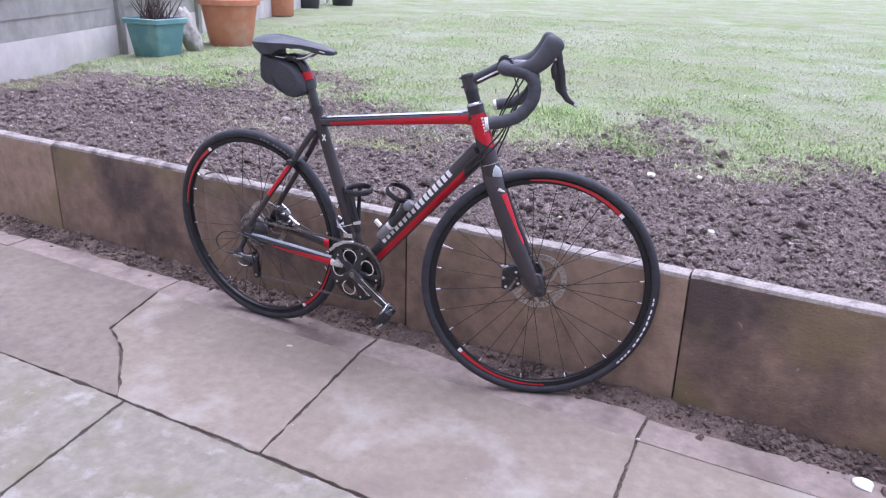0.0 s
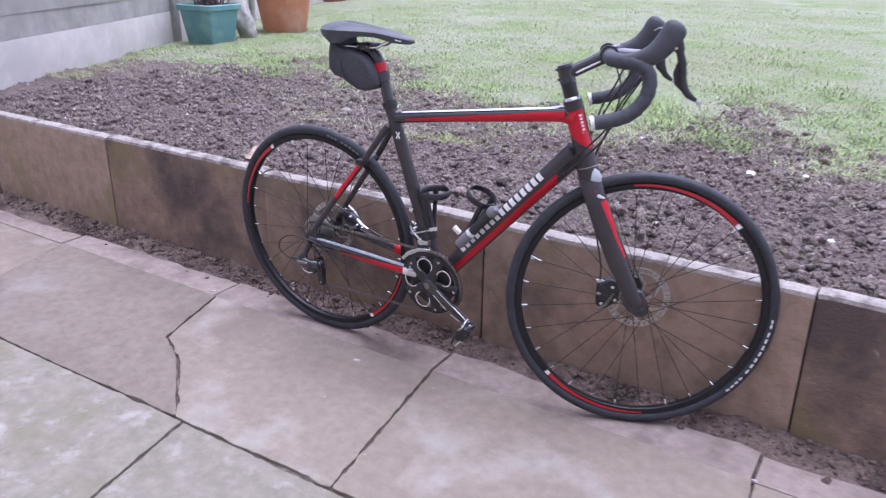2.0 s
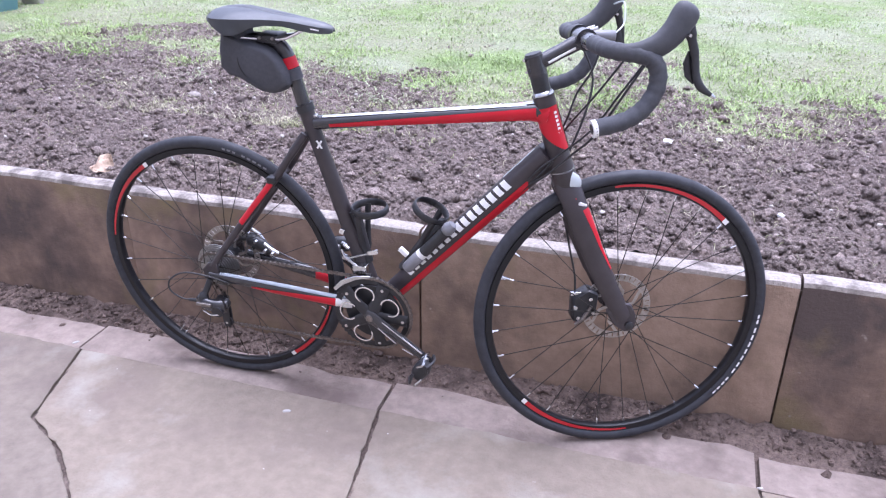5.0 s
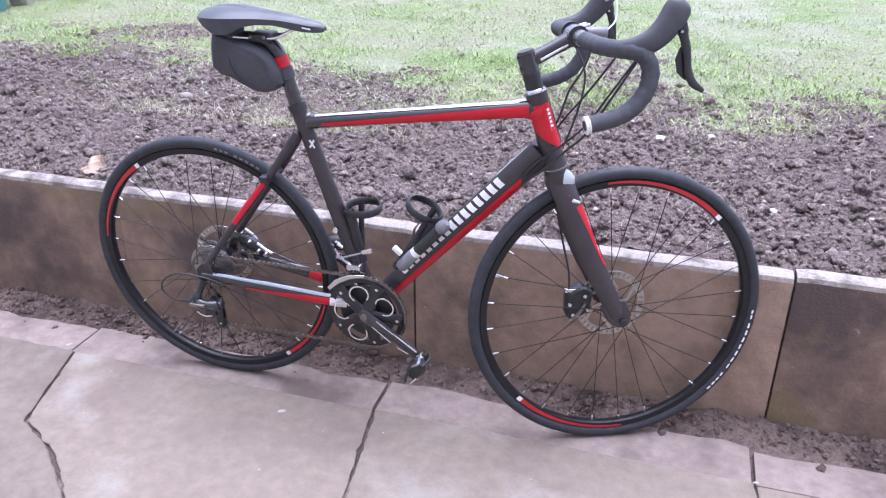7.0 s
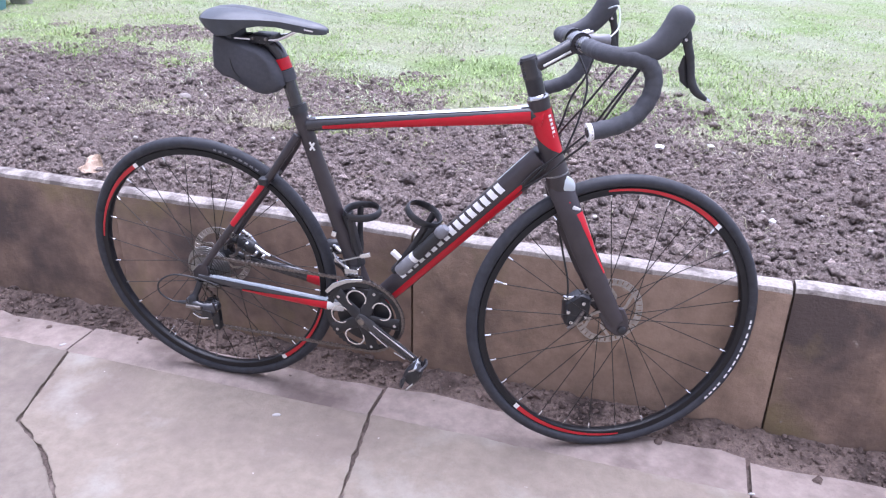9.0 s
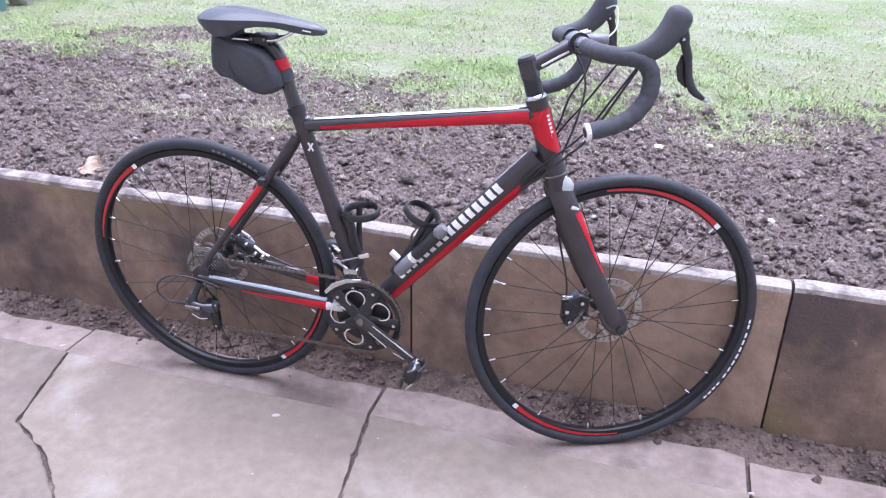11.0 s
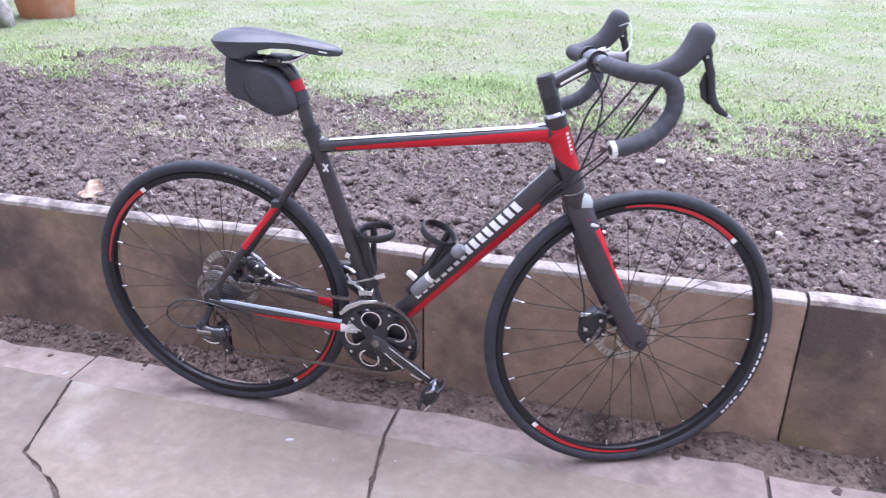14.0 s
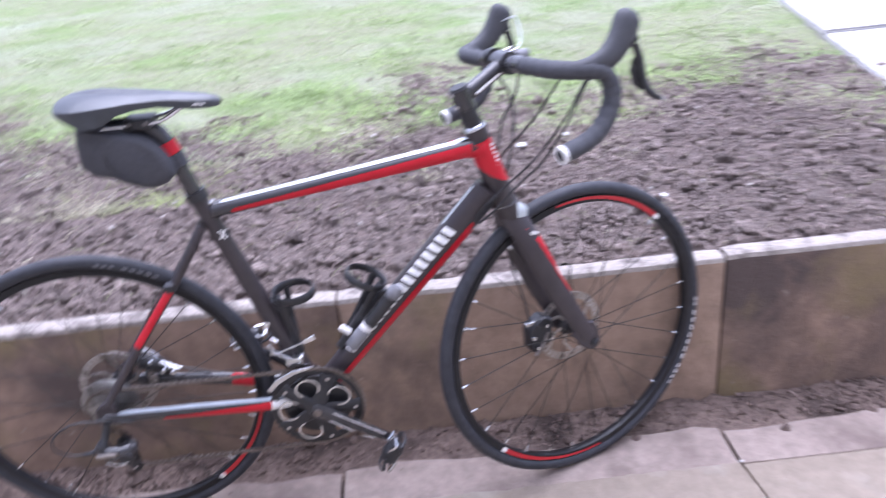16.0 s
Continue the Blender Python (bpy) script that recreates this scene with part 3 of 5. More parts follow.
# a thin cement fillet closes the gap between the slabs and the strip of earth
for x0, x1 in ((-6.0, -4.6), (-4.59, -3.21), (-3.2, -2.305), (-2.295, -1.406), (-1.398, -0.4955), (-0.4905, 0.4285), (0.4385, 1.339), (1.349, 2.265), (2.275, 3.2), (3.21, 4.6), (4.61, 6.0)):
    n = 16
    near = [(x0 + (x1 - x0) * k / n, -0.2385 + 0.003 * noise.noise(Vector((x0 + k * 0.21, 7, 0)))) for k in range(n + 1)]
    back = [(x0 + (x1 - x0) * k / n, -0.112 + 0.03 * noise.noise(Vector((x0 + k * 0.13, 4, 0))) - 0.03 * max(0, -x0 - 1) + 0.004 * rng.normal()) for k in range(n + 1)]
    bm = bmesh.new()
    low = [[bm.verts.new((x, y, -0.04)) for x, y in s] for s in (near, back)]
    top = [[bm.verts.new((x, y, z)) for x, y in s] for s, z in ((near, 0.0004), (back, 0.003))]
    for k in range(n):
        bm.faces.new((top[0][k], top[0][k + 1], top[1][k + 1], top[1][k]))
        bm.faces.new((low[0][k], low[0][k + 1], top[0][k + 1], top[0][k]))
        bm.faces.new((top[1][k], top[1][k + 1], low[1][k + 1], low[1][k]))
    for k in (0, n):
        bm.faces.new((low[0][k], top[0][k], top[1][k], low[1][k]))
    bmesh.ops.bevel(bm, geom=[e for e in bm.edges if e.verts[0].co.z > -0.01 and e.verts[1].co.z > -0.01 and len(e.link_faces) == 2 and e.verts[0].co.y > -0.2
                              and abs(e.link_faces[0].normal.z - e.link_faces[1].normal.z) > 0.5], offset=0.004, segments=1, affect="EDGES")
    part("cement_fillet", bm, M["mortar"], patio)


for x, y, r, a in ((0.215, -0.312, 0.011, 20), (-0.522, -0.215, 0.009, 50), (1.348, -0.232, 0.007, 10)):
    edge_ = [(r * (1 + 0.5 * noise.noise(Vector((k * 0.9, x * 9, 0)))) * math.cos(2 * math.pi * k / 14), 0.45 * r * (1 + 0.6 * noise.noise(Vector((k * 0.9, y * 9, 4)))) * math.sin(2 * math.pi * k / 14)) for k in range(14)]
    bm = bmesh.new()
    lo = [bm.verts.new((u, v, -0.002)) for u, v in edge_]
    hi = [bm.verts.new((u * 0.85, v * 0.85, 0.0012)) for u, v in edge_]
    bm.faces.new(hi)
    for k in range(14):
        bm.faces.new((lo[k], lo[(k + 1) % 14], hi[(k + 1) % 14], hi[k]))
    part("pale_scuff", bm, M["path"], patio, "pale chalky scuff on a slab", pose(x, y, 0.0015, 0, 0, a))


def strip_z(x, y):
    rise = max(0.0, min(1.0, (y + 0.15) / 0.1))
    lumpy = 0.009 * dome(noise.voronoi(Vector((x * 42, y * 42, 3.0)))[0][0], 0.72) * max(0.0, min(1.0, 0.6 + 1.6 * noise.noise(Vector((x * 4.0, y * 9.0, 1.0)))))
    return -0.014 + 0.024 * rise + 0.012 * fbm(x, y, 13.0) * rise + lumpy * rise


tagged(grid("earth_strip", steps(-6.0, (-1.7, 0.03), (2.4, 0.007), (6.0, 0.03)), steps(-0.17, (0.0, 0.007)), strip_z, M["dust"]), "strip of crumbled earth along the foot of the wall", "soil", kind="structure")
places, sizes = [], []
while len(places) < 4200:
    x, y = rng.uniform(-2.6, 2.6), rng.uniform(-0.15, -0.006)
    thick = 0.5 + 0.9 * noise.noise(Vector((x * 1.9, 0.0, 2.0))) - 0.5 * math.exp(-((x - 0.62) / 0.3) ** 2)
    if (y < -0.095 - 0.02 * thick and rng.random() > 0.05) or rng.random() > thick + 0.25:
        continue
    s = min(0.015, float(rng.lognormal(-5.65, 0.55)))
    places.append((x, y, max(0.0, strip_z(x, y)) + 0.4 * s))
    sizes.append(s)
tagged(scatter("earth_crumbs", lumps, np.array(places), np.array(sizes), M["strip_clod"], soft=False), "crumbs of earth lying at the foot of the wall", "soil", kind="stuff")

# ---- retaining wall of concrete slabs stood on edge ----
wall = thing("retaining_wall", "low retaining wall of stained brown concrete slabs on edge", "wall", kind="structure")
joints = [-5.932, -5.018, -4.104, -3.19, -2.276, -1.362, -0.448, 0.466, 1.38, 2.294, 3.208, 4.122, 5.036, 5.95]
for k, (a, b) in enumerate(zip(joints, joints[1:])):
    off = (0.001, 0.0, 0.002, 0.0, 0.0, 0.002, -0.002, 0.0, 0.0, 0.004, 0.0, 0.002, 0.0)[k]
    lift = (0, 0.002, 0, 0, 0, 0.004, 0.0, -0.003, 0.002, -0.004, 0, 0.002, 0)[k]
    gap = 0.0028 if k in (7, 8) else 0.0022
    bm = bmesh.new()
    n = 40
    prof = [(-0.2, 0.0), (WALL_TOP - 0.014, 0.0), (WALL_TOP - 0.004, 0.004), (WALL_TOP, 0.012), (WALL_TOP, 0.046), (WALL_TOP - 0.008, 0.054), (-0.2, 0.055)]
    secs = []
    for i in range(n + 1):
        x = a + gap + (b - a - 2 * gap) * i / n
        wob = 0.0018 * fbm(x, k, 6.0) + 0.0012 * fbm(x, k, 60.0)
        end = 0.004 if i in (0, n) else 0.0
        secs.append([(x, y + off - 0.0035 + (end if y < 0.02 else 0) + (wob * 0.7 if z > 0.3 else 0), z + lift + (wob if z > 0.3 else 0) - (end if z > 0.3 else 0)) for z, y in prof])
    loft(secs, bm)
    for i, f in enumerate(bm.faces):
        f.material_index = 1 if i < 7 * n and i % 7 in (1, 2, 3, 4) else 0
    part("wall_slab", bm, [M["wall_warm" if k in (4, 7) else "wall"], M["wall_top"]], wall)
part("joint_filling", box(-5.932, 5.95, 0.012, 0.05, -0.2, WALL_TOP - 0.03), M["joint"], wall, "dark open joints", smooth=False)

# ---- fence with concrete gravel boards along the garden's side ----
fence_dir = math.degrees(math.atan2(1.585, -0.815))
fence_m = pose(-2.98, 0.795, 0.0, 0, 0, fence_dir)
fence = thing("fence", "weathered grey timber fence on pale concrete gravel boards", "fence", fence_m, kind="structure")
posts = [-0.78, 1.72, 3.58, 5.44, 7.3, 9.16, 11.02]
for x in posts:
    part("post", box(x - 0.05, x + 0.05, -0.05, 0.05, 0.2, 2.15, 0.008), M["fence"], fence, "weathered timber post")
for x, end in zip(posts, posts[1:]):
    part("gravel_board", box(x + 0.05, end - 0.05, -0.02, 0.03, 0.2, 0.66, 0.008), M["gravel_board"], fence, "pale concrete gravel board")
    for j in range(11):
        z = 0.66 + 0.13 * j
        bm = loft([[(xx, 0.012, z), (xx, -0.018, z), (xx, -0.012 + 0.004 * math.sin(xx * 3 + j), z + 0.145), (xx, 0.0, z + 0.145)]
                   for xx in np.linspace(x + 0.055, end - 0.055, 6)])
        part("board", bm, M["fence"], fence, smooth=False)


# ---- pots by the fence ----
def round_pot(name, x, y, r0, r1, h, material, label, rim=0.06):
    z = lawn_z(x, y) - 0.004
    pot = thing(name, label, "plant pot", pose(x, y, z))
    prof = [(0.0, 0.0), (r0 - 0.01, 0.0), (r0, 0.012), (r1 - 0.03, h - rim), (r1 - 0.002, h - rim + 0.006), (r1, h - 0.01), (r1 - 0.008, h),
            (r1 - 0.035, h), (r1 - 0.04, h - rim), (r1 - 0.06, h - rim - 0.05), (0.0, h - rim - 0.05)]
    bm = bmesh.new()
    rings = [[bm.verts.new((r * math.cos(a), r * math.sin(a), q)) for a in (2 * math.pi * k / 48 for k in range(48))] if r else [bm.verts.new((0, 0, q))] for r, q in prof]
    for q0, q1 in zip(rings, rings[1:]):
        for k in range(48):
            vs = [q0[k % len(q0)], q0[(k + 1) % len(q0)], q1[(k + 1) % len(q1)], q1[k % len(q1)]]
            bm.faces.new(list(dict.fromkeys(vs)))
    part("pot_wall", bm, material, pot)
    part("compost", lathe_z([(0.001, h - rim - 0.03), (r1 * 0.5, h - rim - 0.02), (r1 - 0.042, h - rim - 0.035)]), M["soil"], pot)
    return pot


def lathe_z(prof, segs=32):
    bm = bmesh.new()
    rings = [[bm.verts.new((r * math.cos(a), r * math.sin(a), q)) for a in (2 * math.pi * k / segs for k in range(segs))] for r, q in prof]
    bm.faces.new(rings[0])
    for q0, q1 in zip(rings, rings[1:]):
        for k in range(segs):
            bm.faces.new((q0[k], q0[(k + 1) % segs], q1[(k + 1) % segs], q1[k]))
    return bm


round_pot("terracotta_pot", -3.57, 3.4, 0.19, 0.28, 0.42, M["terracotta"], "large bright terracotta pot with a thick rim on the lawn")
small_pot = round_pot("terracotta_pot", -6.05, 6.95, 0.2, 0.25, 0.5, M["terracotta"], "duller terracotta pot with a white label near the fence", 0.05)
part("plant_label", box(-0.03, 0.03, -0.262, -0.252, 0.25, 0.42, 0.002), M["white"], small_pot, "small white tag", pose(0.02, 0, 0, 0, 0, 40))
round_pot("black_pot", -6.95, 8.7, 0.2, 0.26, 0.42, M["black_pot"], "dark plastic plant pot at the far end of the lawn", 0.04)
round_pot("black_pot", -7.1, 9.9, 0.18, 0.24, 0.38, M["black_pot"], "dark plastic plant pot beside another at the lawn's end", 0.04)

trough = thing("planter", "square teal plastic planter holding dead stems", "planter", pose(-3.44, 2.43, lawn_z(-3.44, 2.43) - 0.004, 0, 0, 4) @ Matrix.Scale(0.89, 4))


def square(h, z, r=0.03):
    out = []
    for cx, cy, a0 in ((h - r, h - r, 0), (-h + r, h - r, 90), (-h + r, -h + r, 180), (h - r, -h + r, 270)):
        out += [(cx + r * math.cos(radians(a0 + d)), cy + r * math.sin(radians(a0 + d)), z) for d in (0, 30, 60, 90)]
    return out


part("planter_body", loft([square(0.145, 0), square(0.15, 0.012), square(0.185, 0.29)]), M["teal"], trough)
part("planter_rim", loft([square(0.188, 0.285), square(0.205, 0.29), square(0.207, 0.33), square(0.2, 0.336), square(0.182, 0.336), square(0.18, 0.3)], caps=False), M["teal"], trough, "paler teal rim")
part("compost", loft([square(0.17, 0.28), square(0.176, 0.305)]), M["soil"], trough)
for k in range(60):
    a, r = rng.uniform(0, 6.28), rng.uniform(0, 0.14)
    q = Vector((r * math.cos(a), r * math.sin(a), 0.3))
    d = Vector((0.35 * rng.normal(), 0.35 * rng.normal(), 1.0)).normalized()
    L = rng.uniform(0.12, 0.34)
    part("stem", sweep([q, q + d * L * 0.5, q + d * L + Vector((0.03 * rng.normal(), 0.03 * rng.normal(), 0))], [0.006, 0.0045, 0.002], 5), M["twig"], trough)

bm = bmesh.new()
bmesh.ops.create_icosphere(bm, subdivisions=4, radius=1.0)
for v in bm.verts:
    v.co *= 1 + 0.28 * noise.noise(v.co * 1.4) + 0.12 * noise.noise(v.co * 4.2)
    v.co = Vector((v.co.x * 0.085, v.co.y * 0.1, v.co.z * 0.21 + 0.17))
tagged(part("rock", bm, M["rock"], None, "", pose(-3.42, 2.83, lawn_z(-3.42, 2.83) - 0.02, 0, -16, 40)), "pale upright lichened rock between two pots", "rock")

# ---- concrete path on the garden's other side ----
path_ = thing("garden_path", "pale concrete path slabs edging the lawn", "path", kind="structure")
for y0, y1, top in ((-0.2, 2.1, 0.445), (2.115, 4.4, 0.455), (4.415, 6.7, 0.455), (6.715, 9.0, 0.455)):
    bm = bmesh.new()
    q = [(2.46 + (y - 1.18) * 0.265 + dx, y) for y, dx in ((max(y0, 0.06), 0), (max(y0, 0.06), 1.0), (y1, 1.0), (y1, 0))]
    lo, hi = [bm.verts.new((x, y, 0.35)) for x, y in q], [bm.verts.new((x, y, top)) for x, y in q]
    f = bm.faces.new(hi)
    for k in range(4):
        bm.faces.new((lo[k], lo[(k + 1) % 4], hi[(k + 1) % 4], hi[k]))
    bmesh.ops.bevel(bm, geom=list(f.edges), offset=0.01, segments=2, affect="EDGES")
    part("path_slab", bm, M["path"], path_)

# ---- plain unseen wall, added behind the terrace to cut the light on the retaining wall ----
tagged(part("wall_south", box(-7, 7, -5.3, -5.0, -0.06, 5.0), M["render_wall"], None, smooth=False), "plain unseen wall added behind the terrace to shade it", "wall", kind="structure")

# ---- litter ----
bm = bmesh.new()
ring = [bm.verts.new((0.03 * math.cos(a) * (1 + 0.1 * math.sin(3 * a)), 0.028 * math.sin(a) * (1 + 0.1 * math.sin(5 * a)), 0.006 + 0.008 * math.sin(2 * a))) for a in (2 * math.pi * k / 16 for k in range(16))]
mid = bm.verts.new((0, 0, 0.016))
for k in range(16):
    bm.faces.new((ring[k], ring[(k + 1) % 16], mid))
bmesh.ops.subdivide_edges(bm, edges=list(bm.edges), cuts=2, use_grid_fill=True)
for v in bm.verts:
    v.co.z += 0.009 * noise.noise(v.co * 70) + 0.003 * math.cos(v.co.x * 190)
bmesh.ops.solidify(bm, geom=list(bm.faces), thickness=0.0012)
tagged(part("dead_leaf", bm, M["leaf"], None, "", pose(-0.615, 0.125, soil_z(-0.615, 0.125) + 0.02, 28, -18, 30) @ Matrix.Scale(1.25, 4)), "curled pale brown dead leaf on the soil", "leaf")
for n_, (x, y, z, s, lab) in enumerate(((1.886, -0.138, 0.004, 0.026, "crumpled scrap of white paper by the wall's foot"), (1.035, 0.86, 0.0, 0.017, "scrap of white paper lying on the soil"),
                                        (1.357, 0.385, 0.0, 0.014, "scrap of white paper pressed into the soil"), (1.2, 0.95, 0.0, 0.013, "scrap of white paper at the lawn's edge"))):
    bm = bmesh.new()
    bmesh.ops.create_icosphere(bm, subdivisions=2, radius=1.0)
    for v in bm.verts:
        v.co *= 1 + 0.5 * noise.noise(v.co * 1.9 + Vector((n_ * 5, 0, 0)))
        v.co = Vector((v.co.x * s, v.co.y * s * 0.75, v.co.z * s * 0.42))
    zz = z + (soil_z(x, y) + 0.012 if y > 0 else 0.004)
    tagged(part("paper_scrap", bm, M["paper"], None, "", pose(x, y, zz, 8, 5, 40 * n_), smooth=False), lab, "paper", "paper scraps")


bm = bmesh.new()
bmesh.ops.create_icosphere(bm, subdivisions=3, radius=1.0)
for v in bm.verts:
    v.co *= 1 + 0.2 * noise.noise(v.co * 1.3) + 0.06 * noise.noise(v.co * 4.0)
    v.co = Vector((v.co.x * 0.028, v.co.y * 0.02, v.co.z * 0.013))
tagged(part("stone", bm, M["wall_top"], None, "", pose(-0.84, 0.945, soil_z(-0.84, 0.945) + 0.016, 0, 6, 25)), "flat grey stone lying on the soil", "stone")


# ---- bicycle: x forward from the rear hub, y to its left (the wall's side), z up ----
TYRE_R, TYRE_W, RIM_OUT, RIM_IN, RIM_W = 0.336, 0.0142, 0.3095, 0.294, 0.0098
LEAN, YAW, HUB_Z = -3.04, 1.9, 0.3355
bike_m = pose(0.0, -0.195, HUB_Z, 0, 0, YAW) @ pose(0, 0, 0, -LEAN, 0, 0)
bike = thing("bicycle", "matt black and red road bicycle leaning against the low wall", "bicycle", bike_m)

HEAD = Vector((0.8215, 0.0, 0.4225))
AXIS = Vector((-math.cos(radians(73)), 0, math.sin(radians(73))))
STEER = Matrix.Translation(HEAD) @ Matrix.Rotation(radians(22), 4, AXIS) @ Matrix.Translation(-HEAD)
FRONT = Vector((1.002, 0.0, 0.0015))
BB = Vector((0.423, 0.0, -0.056))


def P(x, z, y=0.0):
    return Vector((x, y, z))


def arc_patch(r0, r1, y, a0, a1, segs=24, bm=None, thin=0.0):
    bm = bm or bmesh.new()
    q = [[bm.verts.new((r * math.cos(a), y, r * math.sin(a))) for r in (r0 + (r1 - r0) * thin * k / segs, r1)] for k, a in ((k, radians(a0 + (a1 - a0) * k / segs)) for k in range(segs + 1))]
    for u, v in zip(q, q[1:]):
        bm.faces.new((u[0], u[1], v[1], v[0]))
    return bm


# wheels
def wheel(name, matrix, decals, hub_w, rotor_y, label, valve):
    rim = part(name, lathe([(RIM_IN, 0.0), (RIM_IN + 0.001, -0.008), (RIM_IN + 0.0025, -RIM_W), (RIM_OUT, -RIM_W), (RIM_OUT + 0.001, -0.007),
                            (RIM_OUT + 0.001, 0.007), (RIM_OUT, RIM_W), (RIM_IN + 0.0025, RIM_W), (RIM_IN + 0.001, 0.008)]), M["rim"], bike, label, matrix)
    mid = TYRE_R - TYRE_W
    prof = []
    for k in range(16):
        a = 2 * math.pi * k / 16
        prof.append((mid + TYRE_W * math.cos(a) * (1.0 if math.cos(a) > 0 else 0.95), -TYRE_W * math.sin(a)))
    part("tyre", lathe(prof, 128), M["rubber"], rim, "black slick tyre")
    hub = lathe([(0.0001, -hub_w - 0.01), (0.009, -hub_w - 0.01), (0.01, -hub_w), (0.021, -hub_w + 0.004), (0.021, -hub_w + 0.008), (0.011, -hub_w + 0.014),
                 (0.0105, hub_w - 0.014), (0.023, hub_w - 0.008), (0.023, hub_w - 0.004), (0.01, hub_w), (0.009, hub_w + 0.01), (0.0001, hub_w + 0.01)], 32, False)
    part("hub", hub, M["black_metal"], rim)
    # crossed spokes to both flanges
    n = 28
    for k in range(n):
        a = 2 * math.pi * (k + 0.5) / n
        s = -1 if k % 2 else 1
        lean = radians(58) * (1 if (k // 2) % 2 else -1)
        end = Vector((RIM_IN * math.cos(a), 0.0, RIM_IN * math.sin(a)))
        root = Vector((0.021 * math.cos(a + lean), s * (hub_w - 0.006), 0.021 * math.sin(a + lean)))
        d = (end - root).normalized()
        bm = sweep([root, end - d * 0.012], 0.00098, 6)
        m0 = len(bm.faces)
        sweep([end - d * 0.014, end - d * 0.012, end + d * 0.002], [0.0015, 0.0021, 0.0022], 6, bm=bm)
        for f in list(bm.faces)[m0:]:
            f.material_index = 1
        part("spoke", bm, [M["spoke"], M["bright"]], rim)
    # disc rotor with a slotted ring and five curved arms
    bm = bmesh.new()
    holes = 36
    for k in range(holes):
        a0, a1 = 2 * math.pi * k / holes, 2 * math.pi * (k + 0.72) / holes
        lathe([(0.067, rotor_y - 0.001), (0.08, rotor_y - 0.001), (0.08, rotor_y + 0.001), (0.067, rotor_y + 0.001)], 2, True, bm, a0=a0, a1=a1)
    for r0, r1 in ((0.0645, 0.0685), (0.0785, 0.0808)):
        lathe([(r0, rotor_y - 0.0009), (r1, rotor_y - 0.0009), (r1, rotor_y + 0.0009), (r0, rotor_y + 0.0009)], 72, True, bm)
    for k in range(6):
        a = 2 * math.pi * k / 6
        sweep([Vector((r * math.cos(a + t), rotor_y, r * math.sin(a + t))) for r, t in ((0.02, 0), (0.04, 0.18), (0.066, 0.62))], 0.0042, 6, flat=0.25, axis=(0, 1, 0), bm=bm)
    part("disc_rotor", bm, M["rotor"], rim, "slotted steel brake disc")
    for a0, a1, tick in decals:
        for s in (-1, 1):
            part("rim_decal", arc_patch(RIM_IN + 0.0027, RIM_OUT - 0.0018, s * (RIM_W + 0.0005), a0, a1, thin=0.6), M["red"], rim, "red rim decal")
        part("rim_decal", arc_patch(RIM_IN + 0.0027, RIM_OUT - 0.0018, -RIM_W - 0.0009, *((a0 - 0.2, a0 + 2.2) if tick == 0 else (a1 - 2.2, a1 + 0.2)), segs=3), M["white"], rim, "white tick on the rim")
    way = P(math.cos(radians(valve)), math.sin(radians(valve)))
    stem_ = part("valve", sweep([way * RIM_IN, way * (RIM_IN - 0.008), way * (RIM_IN - 0.02)], [0.0036, 0.0026, 0.002], 10), M["alloy"], rim, "silver valve")
    part("valve_tip", sweep([way * (RIM_IN - 0.02), way * (RIM_IN - 0.029)], [0.0014, 0.0021], 8), M["bright"], stem_)
    return rim


rear = wheel("rear_wheel", Matrix.Identity(4), ((122.5, 172, 0), (-55, -15, 0)), 0.058, 0.047, "black rear wheel with red decals", -125)
front = wheel("front_wheel", STEER @ Matrix.Translation(FRONT), ((45, 98, 0), (224, 277, 0)), 0.047, 0.036, "black front wheel with red decals, turned to the wall", 160)
# plain bars where the tyres carry white lettering
bars = [(2.0, 3.6), (4.2, 6.0)] + [(8.0 + 3.3 * k, 10.2 + 3.3 * k) for k in range(7)] + [(32.5 + 2.6 * k, 34.2 + 2.6 * k) for k in range(4)]
for a0, a1 in bars:
    part("tyre_mark", arc_patch(TYRE_R - 0.017, TYRE_R - 0.0125, -TYRE_W * 1.01, -a1, -a0, 4), M["white"], front, "white tyre marking")
for a0, a1 in [(80 - 2.4 * k, 78.6 - 2.4 * k) for k in range(3)] + [(71 - 2.6 * k, 69.4 - 2.6 * k) for k in range(5)]:
    part("tyre_mark", arc_patch(TYRE_R - 0.0165, TYRE_R - 0.0115, -TYRE_W * 1.01, a1, a0, 4), M["grey_plastic"], rear, "grey tyre marking")

# cassette
bm = bmesh.new()
for k, teeth in enumerate((12, 13, 15, 17, 19, 21, 23, 25, 27, 28)):
    r = 0.0127 * teeth / (2 * math.pi) + 0.002
    y = -0.052 + 0.0037 * k
    n = teeth * 2
    lathe([(r * 0.5, y - 0.0008), (r, y - 0.0008), (r, y + 0.0008), (r * 0.5, y + 0.0008)], n, True, bm)
part("cassette", bm, M["steel"], rear, "grimy steel cassette")

